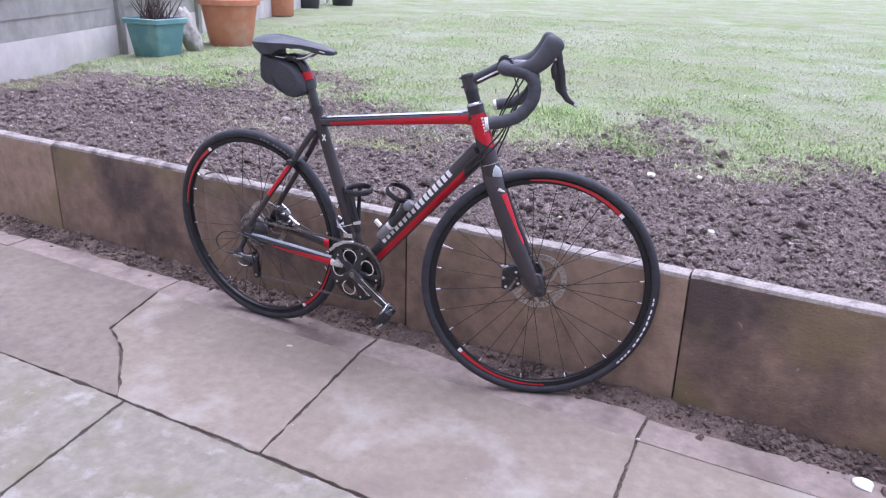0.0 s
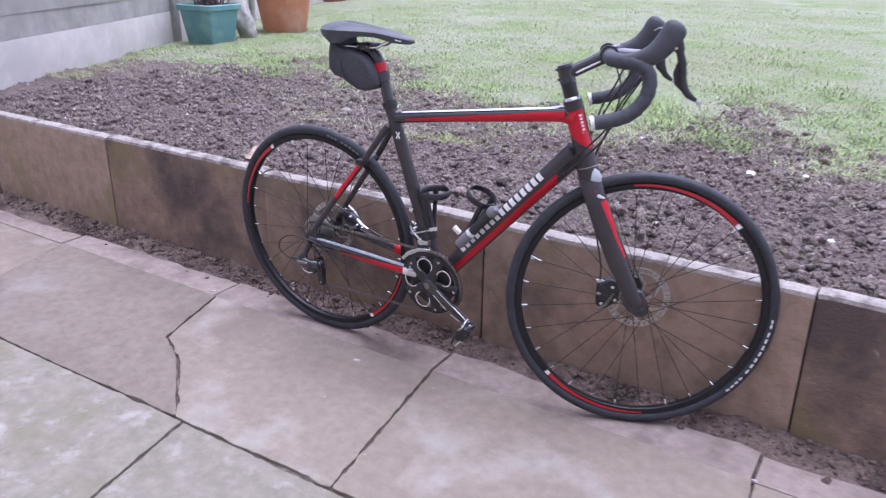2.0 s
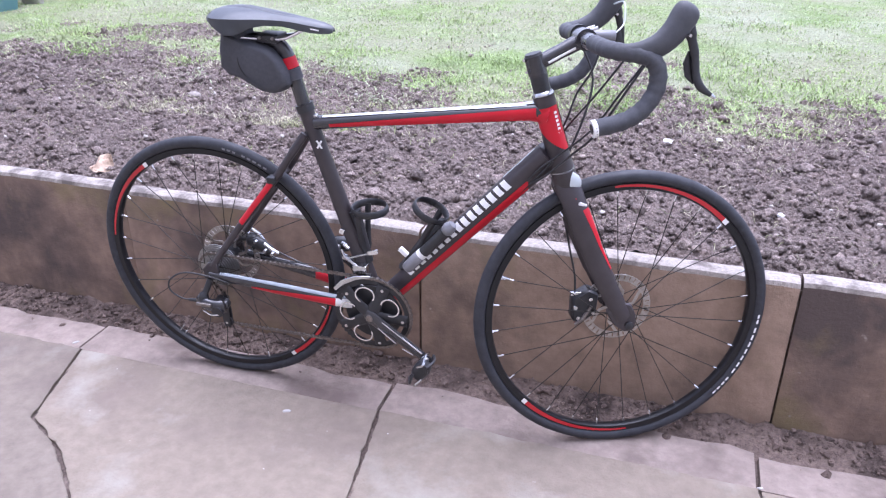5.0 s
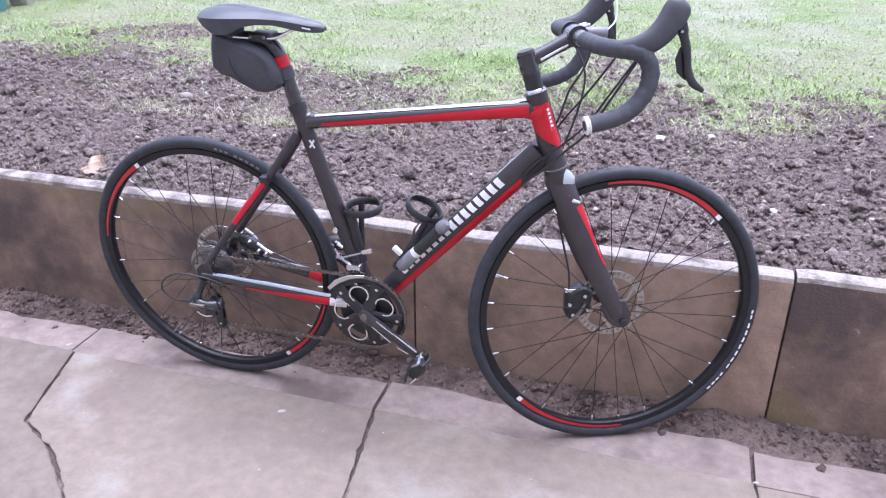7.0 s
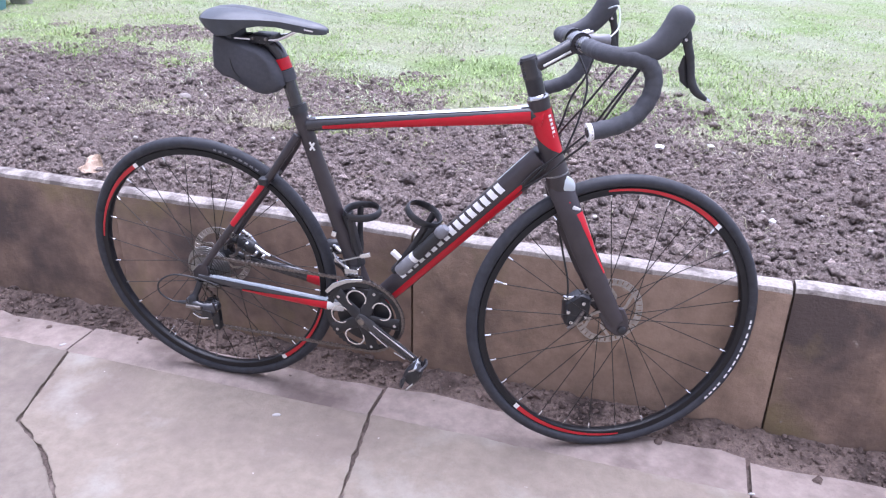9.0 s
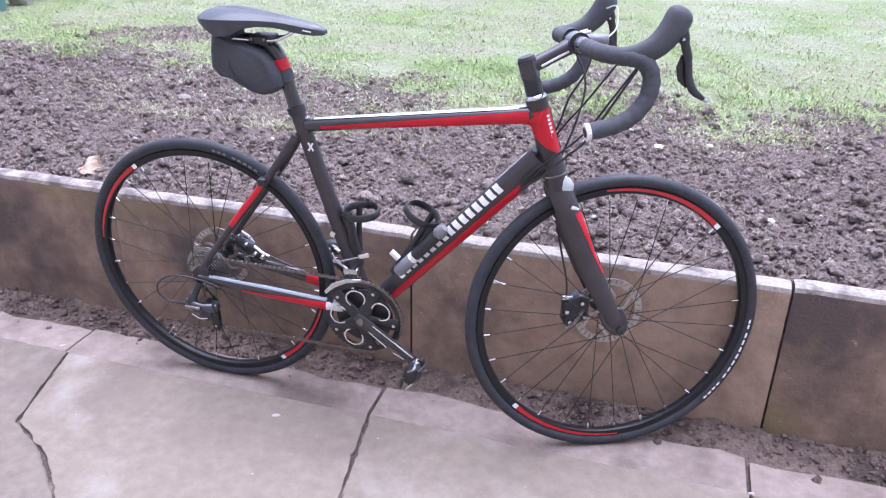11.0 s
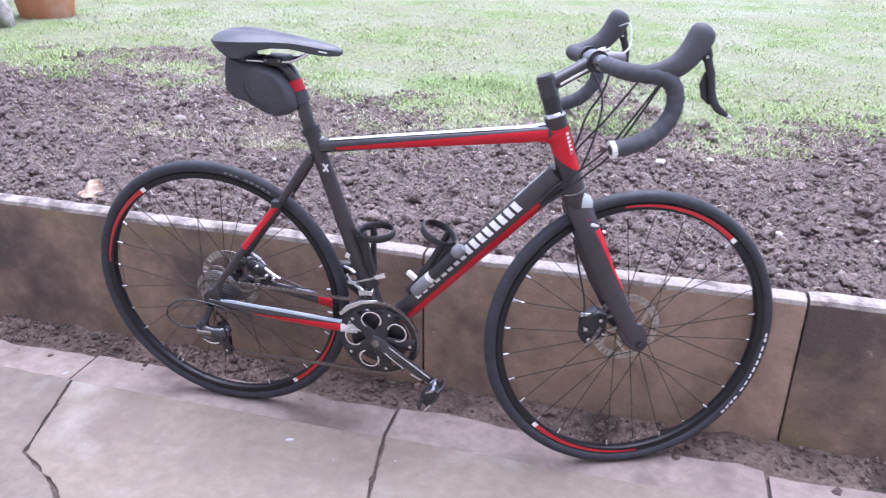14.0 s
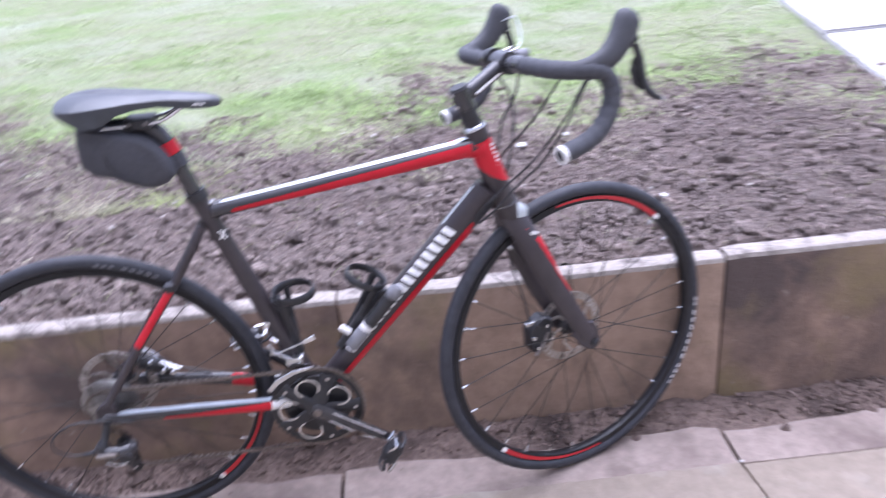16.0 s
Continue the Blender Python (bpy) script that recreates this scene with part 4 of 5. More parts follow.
# ---- frame ----
ST_TOP, TT_R, TT_H = P(0.280, 0.405), P(0.296, 0.3965), P(0.80, 0.4655)
DT_LO, DT_HI = P(0.436, -0.04), P(0.818, 0.374)
seat_tube = part("seat_tube", sweep([BB, P(0.385, 0.06), P(0.30, 0.34), ST_TOP, P(0.274, 0.428)], [0.021, 0.0205, 0.0175, 0.0172, 0.0172], 20), M["frame_paint"], bike)
part("top_tube", sweep([TT_R, P(0.45, 0.418), P(0.68, 0.449), TT_H], [0.0155, 0.0155, 0.0165, 0.019], 20, flat=1.15), M["gloss"], bike)
down = part("down_tube", sweep([DT_LO, P(0.50, 0.029), P(0.72, 0.268), DT_HI], [0.0245, 0.0255, 0.028, 0.0295], 24, flat=0.95), M["frame_paint"], bike)
head_lo, head_hi = HEAD - AXIS * 0.084, HEAD + AXIS * 0.079
head = part("head_tube", sweep([head_lo, head_lo + AXIS * 0.03, HEAD, head_hi - AXIS * 0.03, head_hi], [0.0265, 0.0245, 0.0225, 0.0215, 0.0225], 24), M["frame_paint"], bike)
part("bottom_bracket", lathe([(0.0001, -0.042), (0.022, -0.042), (0.0225, -0.04), (0.0225, 0.04), (0.022, 0.042), (0.0001, 0.042)], 32, False, centre=BB), M["frame_paint"], bike)
STAY_R = [0.0155] * 6 + [0.015] * 6 + [0.0135] * 5 + [0.01] * 4


def stay_path(s):
    return smooth_path([P(0.395, -0.046, s * 0.022), P(0.33, -0.038, s * 0.04), P(0.2, -0.022, s * 0.052), P(0.05, -0.006, s * 0.062), P(0.0, -0.002, s * 0.066)], 5)


def stay_at(x, s):
    """The chainstay's middle at a place along the bicycle."""
    pts = stay_path(s)
    for p, q in zip(pts, pts[1:]):
        if q.x <= x <= p.x:
            return p.lerp(q, (p.x - x) / (p.x - q.x))
    return pts[-1]


def stay_r(x):
    xs = [p.x for p in stay_path(1)]
    return float(np.interp(x, xs[::-1], STAY_R[::-1]))


for s in (-1, 1):
    cs = part("chainstay", sweep(stay_path(s), STAY_R, 14, flat=0.75, axis=(0, 1, 0)), M["gloss"], bike)
    if s < 0:
        # the first stripe paints the sky's sheen on the stay; red and white are paint
        for nm, mt, x0, x1, w0, w1, lift, lab in (("silver_stripe", "stay_sheen", 0.362, 0.03, (84, 134), (88, 136), 0.0007, "pale sheen painted along the upper side"),
                                                  ("red_stripe", "frame_red", 0.33, 0.115, (140, 268), (200, 240), 0.0008, "red paint wedge"),
                                                  ("white_patch", "white", 0.366, 0.328, (128, 262), (138, 262), 0.0012, "white paint patch")):
            bm = bmesh.new()
            rows = []
            for k in range(11):
                t = k / 10
                x = x0 + (x1 - x0) * t
                q = stay_at(x, s)
                dd = (stay_at(x - 0.004, s) - stay_at(x + 0.004, s)).normalized()
                side = (Vector((0, 1, 0)) - dd * dd.y).normalized()
                up = dd.cross(side)
                up = up if up.z > 0 else -up
                r = stay_r(x) + lift
                rows.append([bm.verts.new(q + r * (0.75 * math.cos(g) * side + math.sin(g) * up) - side * lift * 0.4)
                             for g in (radians(w0[0] + (w1[0] - w0[0]) * t + (w0[1] - w0[0] + (w1[1] - w1[0] - w0[1] + w0[0]) * t) * m / 8) for m in range(9))])
            for r0, r1 in zip(rows, rows[1:]):
                for m in range(8):
                    bm.faces.new((r0[m], r0[m + 1], r1[m + 1], r1[m]))
            part(nm, bm, M[mt], cs, lab)
    else:
        part("red_stripe", shell(P(0.32, -0.0365, s * 0.041), P(0.238, -0.0262, s * 0.0495), 0.0158, 0.0152, 0.77, 100, 240, 0.001, steps=3), M["frame_red"], cs, "red paint stripe")
    ss = part("seatstay", sweep(smooth_path([P(0.272, 0.372, s * 0.013), P(0.245, 0.332, s * 0.026), P(0.195, 0.262, s * 0.036), P(0.1, 0.142, s * 0.05), P(0.01, 0.022, s * 0.062)], 5),
                                [0.0095] * 6 + [0.0088] * 6 + [0.0085] * 9, 12, flat=0.9), M["frame_paint"], bike)
    part("red_stripe", shell(P(0.191, 0.256, s * 0.0366), P(0.105, 0.1485, s * 0.0493), 0.0091, 0.009, -s * 0.92, 92, 210, 0.0006), M["frame_red"], ss, "red paint stripe")
    part("dropout", prism([(0.025, 0.035), (0.03, -0.004), (0.01, -0.016), (-0.014, -0.014), (-0.016, 0.012), (0.004, 0.034)], s * 0.064 - 0.0035, s * 0.064 + 0.0035, 0.0015), M["frame_paint"], bike)
part("stay_bridge", sweep([P(0.197, 0.264, -0.036), P(0.197, 0.264, 0.036)], 0.007, 12, axis=(0, 0, 1)), M["frame_paint"], bike)
part("stay_clamp", box(0.183, 0.203, -0.052, -0.03, 0.258, 0.274, 0.003), M["black_metal"], bike)

# paint and plain bars where the frame carries lettering
part("red_stripe", shell(P(0.335, 0.4022), P(0.79, 0.4642), 0.0156, 0.0188, 1.16, 180, 206, 0.0008, steps=10, ends=(146, 236)), M["frame_red"], bike, "red stripe along the top tube")
# the sky's reflection on the gloss top tube, laid on as a pale stripe
part("silver_stripe", shell(P(0.318, 0.3998), P(0.77, 0.4614), 0.0156, 0.0182, 1.16, 98, 122, 0.0007, steps=10, ends=(96, 126)), M["sheen_cable_grey"], bike, "painted sky sheen on top of the top tube")
bm = bmesh.new()
rows = []
for k in range(33):
    a = radians(10 + 340 * k / 32)
    side, fw = Vector((0, 1, 0)), Vector((math.sin(radians(73)), 0, math.cos(radians(73))))
    way = math.cos(a) * fw - math.sin(a) * side
    low = 0.016 - 0.058 * (0.5 + 0.5 * math.cos(a)) ** 0.8
    rows.append([bm.verts.new(HEAD + AXIS * h + way * (float(np.interp(h, (-0.084, -0.054, 0.0, 0.049, 0.079), (0.0265, 0.0245, 0.0225, 0.0215, 0.0225))) + 0.0012))
                 for h in (low + (0.056 - low) * j / 6 for j in range(7))])
for q0, q1 in zip(rows, rows[1:]):
    for j in range(6):
        bm.faces.new((q0[j], q0[j + 1], q1[j + 1], q1[j]))
part("red_band", bm, M["frame_red"], head, "red paint round the head tube")
gusset = part("tube_junction", sweep([P(0.752, 0.4588), P(0.775, 0.4614), P(0.79, 0.462), P(0.802, 0.4605), P(0.814, 0.4585)], [0.0184, 0.0194, 0.0212, 0.0242, 0.028], 20, flat=0.95), M["frame_red"], head, "red flared joint of the top and head tubes")
# the top tube's painted sky reflection carried over the joint
part("silver_stripe", shell(P(0.762, 0.4605), P(0.796, 0.4655), 0.0186, 0.0205, 1.0, 96, 122, 0.0015, steps=3), M["sheen_cable_grey"], gusset, "painted sky sheen on the flared joint")
for k in range(6):
    h = 0.042 - 0.0085 * k
    fw, side = Vector((math.sin(radians(73)), 0, math.cos(radians(73)))), Vector((0, -1, 0))
    bm = bmesh.new()
    c = HEAD + AXIS * h + 0.0236 * (0.78 * fw + 0.62 * side)
    t = (0.62 * fw - 0.78 * side)
    vs = [bm.verts.new(c + t * a * 0.0035 + AXIS * b * 0.0026) for a, b in ((-1, -1), (1, -1), (1, 1), (-1, 1))]
    bm.faces.new(vs)
    part("white_bar", bm, M["white"], head, "small white marking")

d = (DT_HI - DT_LO).normalized()
part("red_stripe", shell(P(0.456, -0.0184), P(0.768, 0.3198), 0.0252, 0.0292, 0.96, 195, 238, 0.0007, steps=4, skew=-0.02), M["frame_red"], down, "red stripe along the down tube")
# gloss highlight near the head, put into colour as a pale line
part("silver_stripe", shell(DT_LO + d * 0.455, DT_LO + d * 0.55, 0.0284, 0.0293, 0.96, 96, 106, 0.0009, segs=3, steps=2), M["sheen_cable_grey"], down, "thin painted highlight on the down tube's upper edge")
# the maker's name stands as plain slanted bars
for k in range(8):
    t0 = 0.118 + 0.0437 * k
    r = 0.0256 + 0.0028 * k / 7
    for u0, u1 in ((0.0, 0.0145), (0.0215, 0.036)):
        part("white_bar", shell(DT_LO + d * (t0 + u0), DT_LO + d * (t0 + u1), r, r, 0.96, 122, 172, 0.0011, segs=5, steps=1, skew=0.006), M["white"], down, "white bar marking")
for s in (-1, 1):
    p = P(0.3075, 0.352, -0.0178)
    q = Vector((0.0055 * s, 0, 0.009))
    part("white_bar", sweep([p - q, p + q], 0.0024, 6, flat=0.4), M["white"], seat_tube, "small white marking")

# seatpost, saddle and bag
part("seat_clamp", sweep([P(0.2755, 0.422), P(0.2705, 0.438)], 0.0205, 20), M["black_metal"], bike)
part("clamp_bolt", box(0.288, 0.302, -0.006, 0.006, 0.408, 0.416, 0.002), M["alloy"], bike)
post = part("seatpost", sweep(smooth_path([P(0.279, 0.40), P(0.2645, 0.46), P(0.2495, 0.52), P(0.2415, 0.545), P(0.226, 0.564), P(0.2, 0.576)], 5), [0.0152] * 16 + [0.0158] * 5 + [0.0145] * 5, 18), M["gloss"], bike)
part("red_band", sweep([P(0.2505, 0.5165), P(0.2435, 0.5395)], 0.0168, 20, caps=False), M["frame_red"], post, "red band round the seatpost")
part("post_collar", sweep([P(0.2565, 0.492), P(0.2508, 0.515)], 0.0182, 18), M["cloth"], post, "bag strap round the seatpost")
secs = []
for x, w, top, edge, skirt in ((0.079, 0.024, 0.629, 0.005, 0.005), (0.086, 0.044, 0.634, 0.01, 0.008), (0.104, 0.059, 0.6395, 0.014, 0.018), (0.13, 0.065, 0.642, 0.016, 0.034), (0.152, 0.062, 0.642, 0.016, 0.034),
                               (0.17, 0.056, 0.6405, 0.015, 0.028), (0.186, 0.05, 0.639, 0.014, 0.018), (0.215, 0.039, 0.636, 0.012, 0.013), (0.25, 0.029, 0.6315, 0.01, 0.012), (0.272, 0.025, 0.628, 0.009, 0.014),
                               (0.286, 0.023, 0.6255, 0.009, 0.015), (0.311, 0.0205, 0.6215, 0.009, 0.015), (0.333, 0.017, 0.617, 0.008, 0.013), (0.348, 0.012, 0.612, 0.006, 0.01), (0.355, 0.006, 0.607, 0.004, 0.006)):
    ring_pts = []
    for k in range(17):
        f = 1.0 - k / 8.0
        slot = 0.006 * math.exp(-(f * w / 0.008) ** 2) * max(0.0, min(1.0, (x - 0.1) / 0.03, (0.27 - x) / 0.03))
        ring_pts.append((x, w * f, top - edge * abs(f) ** 2.2 - slot))
    base = top - edge - skirt
    for f, up in ((-0.985, 0.002), (-0.95, 0.0), (-0.88, 0.001), (-0.8, skirt * 0.6), (-0.4, skirt * 0.85), (0.4, skirt * 0.85), (0.8, skirt * 0.6), (0.88, 0.001), (0.95, 0.0), (0.985, 0.002)):
        ring_pts.append((x, w * f, base + up))
    secs.append(ring_pts)
saddle = part("saddle", loft(secs), M["saddle"], bike, "slim grey-black saddle with a centre groove")
# flat dark strip along the bottom of the groove
part("saddle_groove", sweep(smooth_path([P(0.108, 0.6365), P(0.14, 0.6375), P(0.18, 0.6345), P(0.225, 0.6295), P(0.25, 0.6265)], 5), [0.0005] + [0.0014] * 18 + [0.0012, 0.0005], 12, flat=5.0, axis=(0, 1, 0)), M["cable"], saddle, "dark strip laid in the centre groove")
part("white_bar", sweep([P(0.312, 0.6065, -0.0212), P(0.33, 0.6035, -0.0195)], 0.0016, 6, flat=0.4), M["white"], saddle, "tiny white marking")
for s in (-1, 1):
    part("saddle_rail", sweep(smooth_path([P(0.112, 0.608, s * 0.034), P(0.135, 0.584, s * 0.026), P(0.16, 0.5805, s * 0.0225), P(0.24, 0.5815, s * 0.022), P(0.272, 0.592, s * 0.017), P(0.298, 0.607, s * 0.011)], 5), 0.0037, 8), M["bright"], saddle, "steel saddle rail")
part("saddle_clamp", box(0.185, 0.235, -0.026, 0.026, 0.572, 0.589, 0.005), M["black_metal"], bike)
for xx in (0.196, 0.226):
    part("clamp_bolt", lathe([(0.0001, -0.032), (0.0035, -0.03), (0.0035, 0.03), (0.0001, 0.032)], 12, False, centre=P(xx, 0.5835)), M["dull_steel"], bike)
secs = []
for f, w in ((-1.0, 0.1), (-0.97, 0.45), (-0.86, 0.75), (-0.6, 0.95), (0.0, 1.0), (0.6, 0.95), (0.86, 0.75), (0.97, 0.45), (1.0, 0.1)):
    y = 0.045 * f
    o = [(0.108, 0.596), (0.1, 0.56), (0.098, 0.518), (0.115, 0.5), (0.142, 0.494), (0.165, 0.482), (0.195, 0.468), (0.215, 0.464), (0.238, 0.47), (0.256, 0.486), (0.254, 0.51), (0.24, 0.536), (0.218, 0.558), (0.185, 0.572), (0.145, 0.582)]
    c = Vector((0.175, 0.54))
    secs.append([(c.x + (x - c.x) * (0.74 + 0.26 * w), y + 0.006 * math.sin(x * 60) * (1 - w), c.y + (z - c.y) * (0.74 + 0.26 * w)) for x, z in o])
bag = part("saddle_bag", loft(secs), M["cloth"], bike, "black nylon wedge bag under the saddle")
part("bag_strap", box(0.13, 0.15, -0.034, 0.034, 0.572, 0.6, 0.004), M["cloth"], bag)
part("bag_seam", sweep(smooth_path([P(0.156, 0.572, -0.041), P(0.148, 0.55, -0.0447), P(0.15, 0.52, -0.0442), P(0.164, 0.498, -0.041)], 4), 0.0013, 6), M["cable"], bag)

# ---- cranks, pedals, chain, gears ----
LINE = -0.047
bm = bmesh.new()
n = 100
rings = []
for k in range(n):
    a = 2 * math.pi * k / n
    ro = 0.1 if k % 2 else 0.0965
    rings.append([bm.verts.new(BB + Vector((r * math.cos(a), y, r * math.sin(a)))) for r, y in ((0.082, LINE - 0.0018), (ro, LINE - 0.001), (ro, LINE + 0.001), (0.082, LINE + 0.0018))])
for k in range(n):
    q0, q1 = rings[k], rings[(k + 1) % n]
    for j in range(4):
        bm.faces.new((q0[j], q0[(j + 1) % 4], q1[(j + 1) % 4], q1[j]))
cranks = part("chainring", bm, M["black_metal"], bike, "black toothed chainring")
# inner chainring, filled inward as an added dark disc behind the spider's cut-outs
part("inner_chainring", lathe([(0.021, LINE + 0.007), (0.072, LINE + 0.007), (0.072, LINE + 0.009), (0.021, LINE + 0.009)], 68, centre=BB), M["black_metal"], cranks)
for k in range(5):
    a = radians(67 + 72 * k)
    u = Vector((math.cos(a), 0, math.sin(a)))
    part("spider_arm", sweep([BB + u * 0.012 + Vector((0, LINE - 0.012, 0)), BB + u * 0.05 + Vector((0, LINE - 0.008, 0)), BB + u * 0.088 + Vector((0, LINE - 0.002, 0))], [0.017, 0.0135, 0.017], 12, flat=0.3, axis=(0, 1, 0)), M["black_metal"], cranks)
    part("ring_bolt", lathe([(0.0001, -0.003), (0.004, -0.003), (0.004, 0.003), (0.0001, 0.003)], 10, False, centre=BB + u * 0.079 + Vector((0, LINE - 0.008, 0))), M["alloy"], cranks)
    a = radians(31 + 72 * k)
    c = BB + Vector((math.cos(a), 0, math.sin(a))) * 0.057 + Vector((0, LINE - 0.0105, 0))
    if k != 4:
        loop = []
        for j in range(33):
            b = radians(-138 + 276 * j / 32)
            u, w = 0.0215 * math.cos(b), 0.0235 * math.sin(b)
            loop.append(c + Vector((u * math.cos(a) - w * math.sin(a), -0.002, u * math.sin(a) + w * math.cos(a))))
        part("spider_edge", sweep(loop, [0.001] + [0.0021] * 31 + [0.001], 6, flat=0.6, axis=(0, 1, 0)), M["bright"], cranks, "bright edge of the spider cut-out")
turn = radians(-30.5)
for s, back in ((-1, 0), (1, math.pi)):
    u = Vector((math.cos(turn + back), 0, math.sin(turn + back)))
    y0, y1 = s * 0.062, s * 0.078
    end = BB + u * 0.1675 + Vector((0, y1, 0))
    arm = part("crank_arm", sweep([BB + u * -0.014 + Vector((0, y0, 0)), BB + Vector((0, y0 + s * 0.002, 0)), BB + u * 0.06 + Vector((0, y0 + s * 0.006, 0)), BB + u * 0.15 + Vector((0, y1, 0)), end + u * 0.012],
                                  [0.012, 0.0185, 0.0145, 0.012, 0.0095], 14, flat=0.42, axis=(0, 1, 0)), M["gloss"], bike, "gloss black crank arm")
    w = Vector((-u.z, 0, u.x))
    if s < 0:
        for e in (-1, 1):
            q0, q1 = BB + u * 0.03 + w * e * 0.0105 + Vector((0, y0 - 0.0085, 0)), BB + u * (0.15 if e > 0 else 0.085) + w * e * 0.0085 + Vector((0, y1 - 0.0058, 0))
            part("bright_edge", sweep([q0, q1], 0.0019, 6), M["bright"], arm, "polished edge of the crank")
        q0, q1 = BB + u * 0.105 + w * -0.0085 + Vector((0, y1 - 0.0085, 0)), BB + u * 0.135 + w * -0.0085 + Vector((0, y1 - 0.0065, 0))
        part("bright_edge", sweep([q0, q1], 0.0019, 6), M["bright"], arm, "polished edge of the crank")
        part("crank_bolt", lathe([(0.0001, -0.002), (0.0085, -0.002), (0.0095, 0.004), (0.0001, 0.004)], 20, False, centre=BB + Vector((0, y0 - 0.009, 0))), M["dull_steel"], arm)
    # clipless pedal, hanging at an angle
    tilt = radians(-120 if s < 0 else 10)
    f = Vector((math.cos(tilt), 0, math.sin(tilt)))
    g = Vector((-f.z, 0, f.x))
    axle = part("pedal", sweep([end, end + Vector((0, s * 0.05, 0))], [0.007, 0.0055], 10), M["steel"], bike, "black and silver clipless pedal")
    c = end + Vector((0, s * 0.042, 0))
    part("pedal_body", sweep([c - f * 0.022, c - f * 0.008, c + f * 0.01, c + f * 0.024], [0.015, 0.02, 0.02, 0.016], 10, flat=0.85, axis=(0, 1, 0)), M["black_metal"], axle)
    for e in (-1, 1):
        for h in (-1, 1):
            rail = [c + f * 0.034 * e + g * 0.006 * h + Vector((0, -0.024, 0)), c + f * 0.04 * e + g * 0.012 * h, c + f * 0.034 * e + g * 0.006 * h + Vector((0, 0.024, 0))]
            part("pedal_binding", sweep(smooth_path([c + f * 0.012 * e + g * 0.012 * h + Vector((0, -0.018, 0))] + rail + [c + f * 0.012 * e + g * 0.012 * h + Vector((0, 0.018, 0))], 3), 0.0032, 6), M["alloy"] if h * e > 0 else M["black_metal"], axle)

# chain: from the cassette over the ring and back through the cage
J1, J2 = P(0.012, -0.082, -0.05), P(0.022, -0.146, -0.05)


def arc(c, r, a0, a1, y, n=14):
    return [Vector((c.x + r * math.cos(radians(a0 + (a1 - a0) * k / n)), y, c.z + r * math.sin(radians(a0 + (a1 - a0) * k / n)))) for k in range(n + 1)]


route = (arc(P(0, 0), 0.043, 200, 88, -0.036, 8) + arc(BB, 0.0975, 97, -95, LINE, 22) + arc(J2, 0.011, -80, -200, -0.04, 4)
         + arc(J1, 0.011, -30, 90, -0.038, 4) + arc(P(0, 0), 0.043, 235, 205, -0.036, 3))
length = [0.0]
for a, b in zip(route, route[1:]):
    length.append(length[-1] + (b - a).length)
n = int(length[-1] / 0.0127)
pts = []
for k in range(n + 1):
    s = length[-1] * k / n
    i = max(j for j in range(len(length) - 1) if length[j] <= s + 1e-9)
    t = (s - length[i]) / max(1e-9, length[i + 1] - length[i])
    pts.append(route[i].lerp(route[i + 1], min(1.0, t)))
bm = bmesh.new()
for k, (a, b) in enumerate(zip(pts, pts[1:])):
    w = 0.0032 if k % 2 else 0.0022
    e = (b - a).normalized() * 0.002
    for s in (-1, 1):
        sweep([a - e + Vector((0, s * w, 0)), (a + b) / 2 + Vector((0, s * w, 0)), b + e + Vector((0, s * w, 0))], [0.0042, 0.003, 0.0042], 6, flat=0.15, axis=(0, 1, 0), bm=bm)
    sweep([a + Vector((0, -0.003, 0)), a + Vector((0, 0.003, 0))], 0.003, 6, axis=(0, 0, 1), bm=bm)
part("chain", bm, M["chain"], bike, "grimy bicycle chain")

# rear derailleur
rd = part("rear_derailleur", sweep(smooth_path([P(0.003, -0.012, -0.07), P(-0.004, -0.035, -0.08), P(-0.012, -0.058, -0.09), P(0.004, -0.07, -0.092), P(0.03, -0.072, -0.085)], 5), [0.008] * 8 + [0.0125] * 8 + [0.0135] * 5, 12), M["black_metal"], bike, "black and silver rear derailleur")
part("derailleur_body", sweep(smooth_path([P(-0.028, -0.06, -0.088), P(0.0, -0.07, -0.095), P(0.03, -0.076, -0.09), P(0.046, -0.074, -0.078)], 4), [0.011] * 3 + [0.0165] * 4 + [0.019] * 4 + [0.012] * 2, 14, flat=0.75, axis=(0, 1, 0)), M["gloss"], rd, "gloss black body")
part("derailleur_link", box(-0.022, 0.02, -0.112, -0.104, -0.068, -0.06, 0.003), M["dull_steel"], rd, "dull steel link")
part("derailleur_link", sweep(smooth_path([P(-0.01, -0.088, -0.1), P(0.015, -0.095, -0.104), P(0.042, -0.09, -0.1)], 4), 0.0028, 8), M["bright"], rd, "silver lower edge")
part("derailleur_link", sweep([P(-0.055, -0.07, -0.088), P(-0.02, -0.066, -0.09)], [0.004, 0.006], 10), M["black_metal"], rd, "black barrel adjuster")
part("derailleur_knuckle", sweep([P(0.03, -0.085, -0.105), P(0.03, -0.08, -0.06)], 0.015, 14), M["black_metal"], rd)
for y in (-0.0565, -0.0435):
    part("cage_plate", prism([(0.0, -0.075), (0.024, -0.075), (0.032, -0.115), (0.03, -0.158), (0.015, -0.158), (0.008, -0.11)], y - 0.001, y + 0.001), M["black_metal"], rd)
for j in (J1, J2):
    part("jockey_wheel", lathe([(0.003, -0.003), (0.0135, -0.0022), (0.0135, 0.0022), (0.003, 0.003)], 22, centre=j), M["cable"], rd)
    part("jockey_bolt", lathe([(0.0001, -0.009), (0.0032, -0.009), (0.0032, 0.008), (0.0001, 0.008)], 10, False, centre=j), M["alloy"], rd)
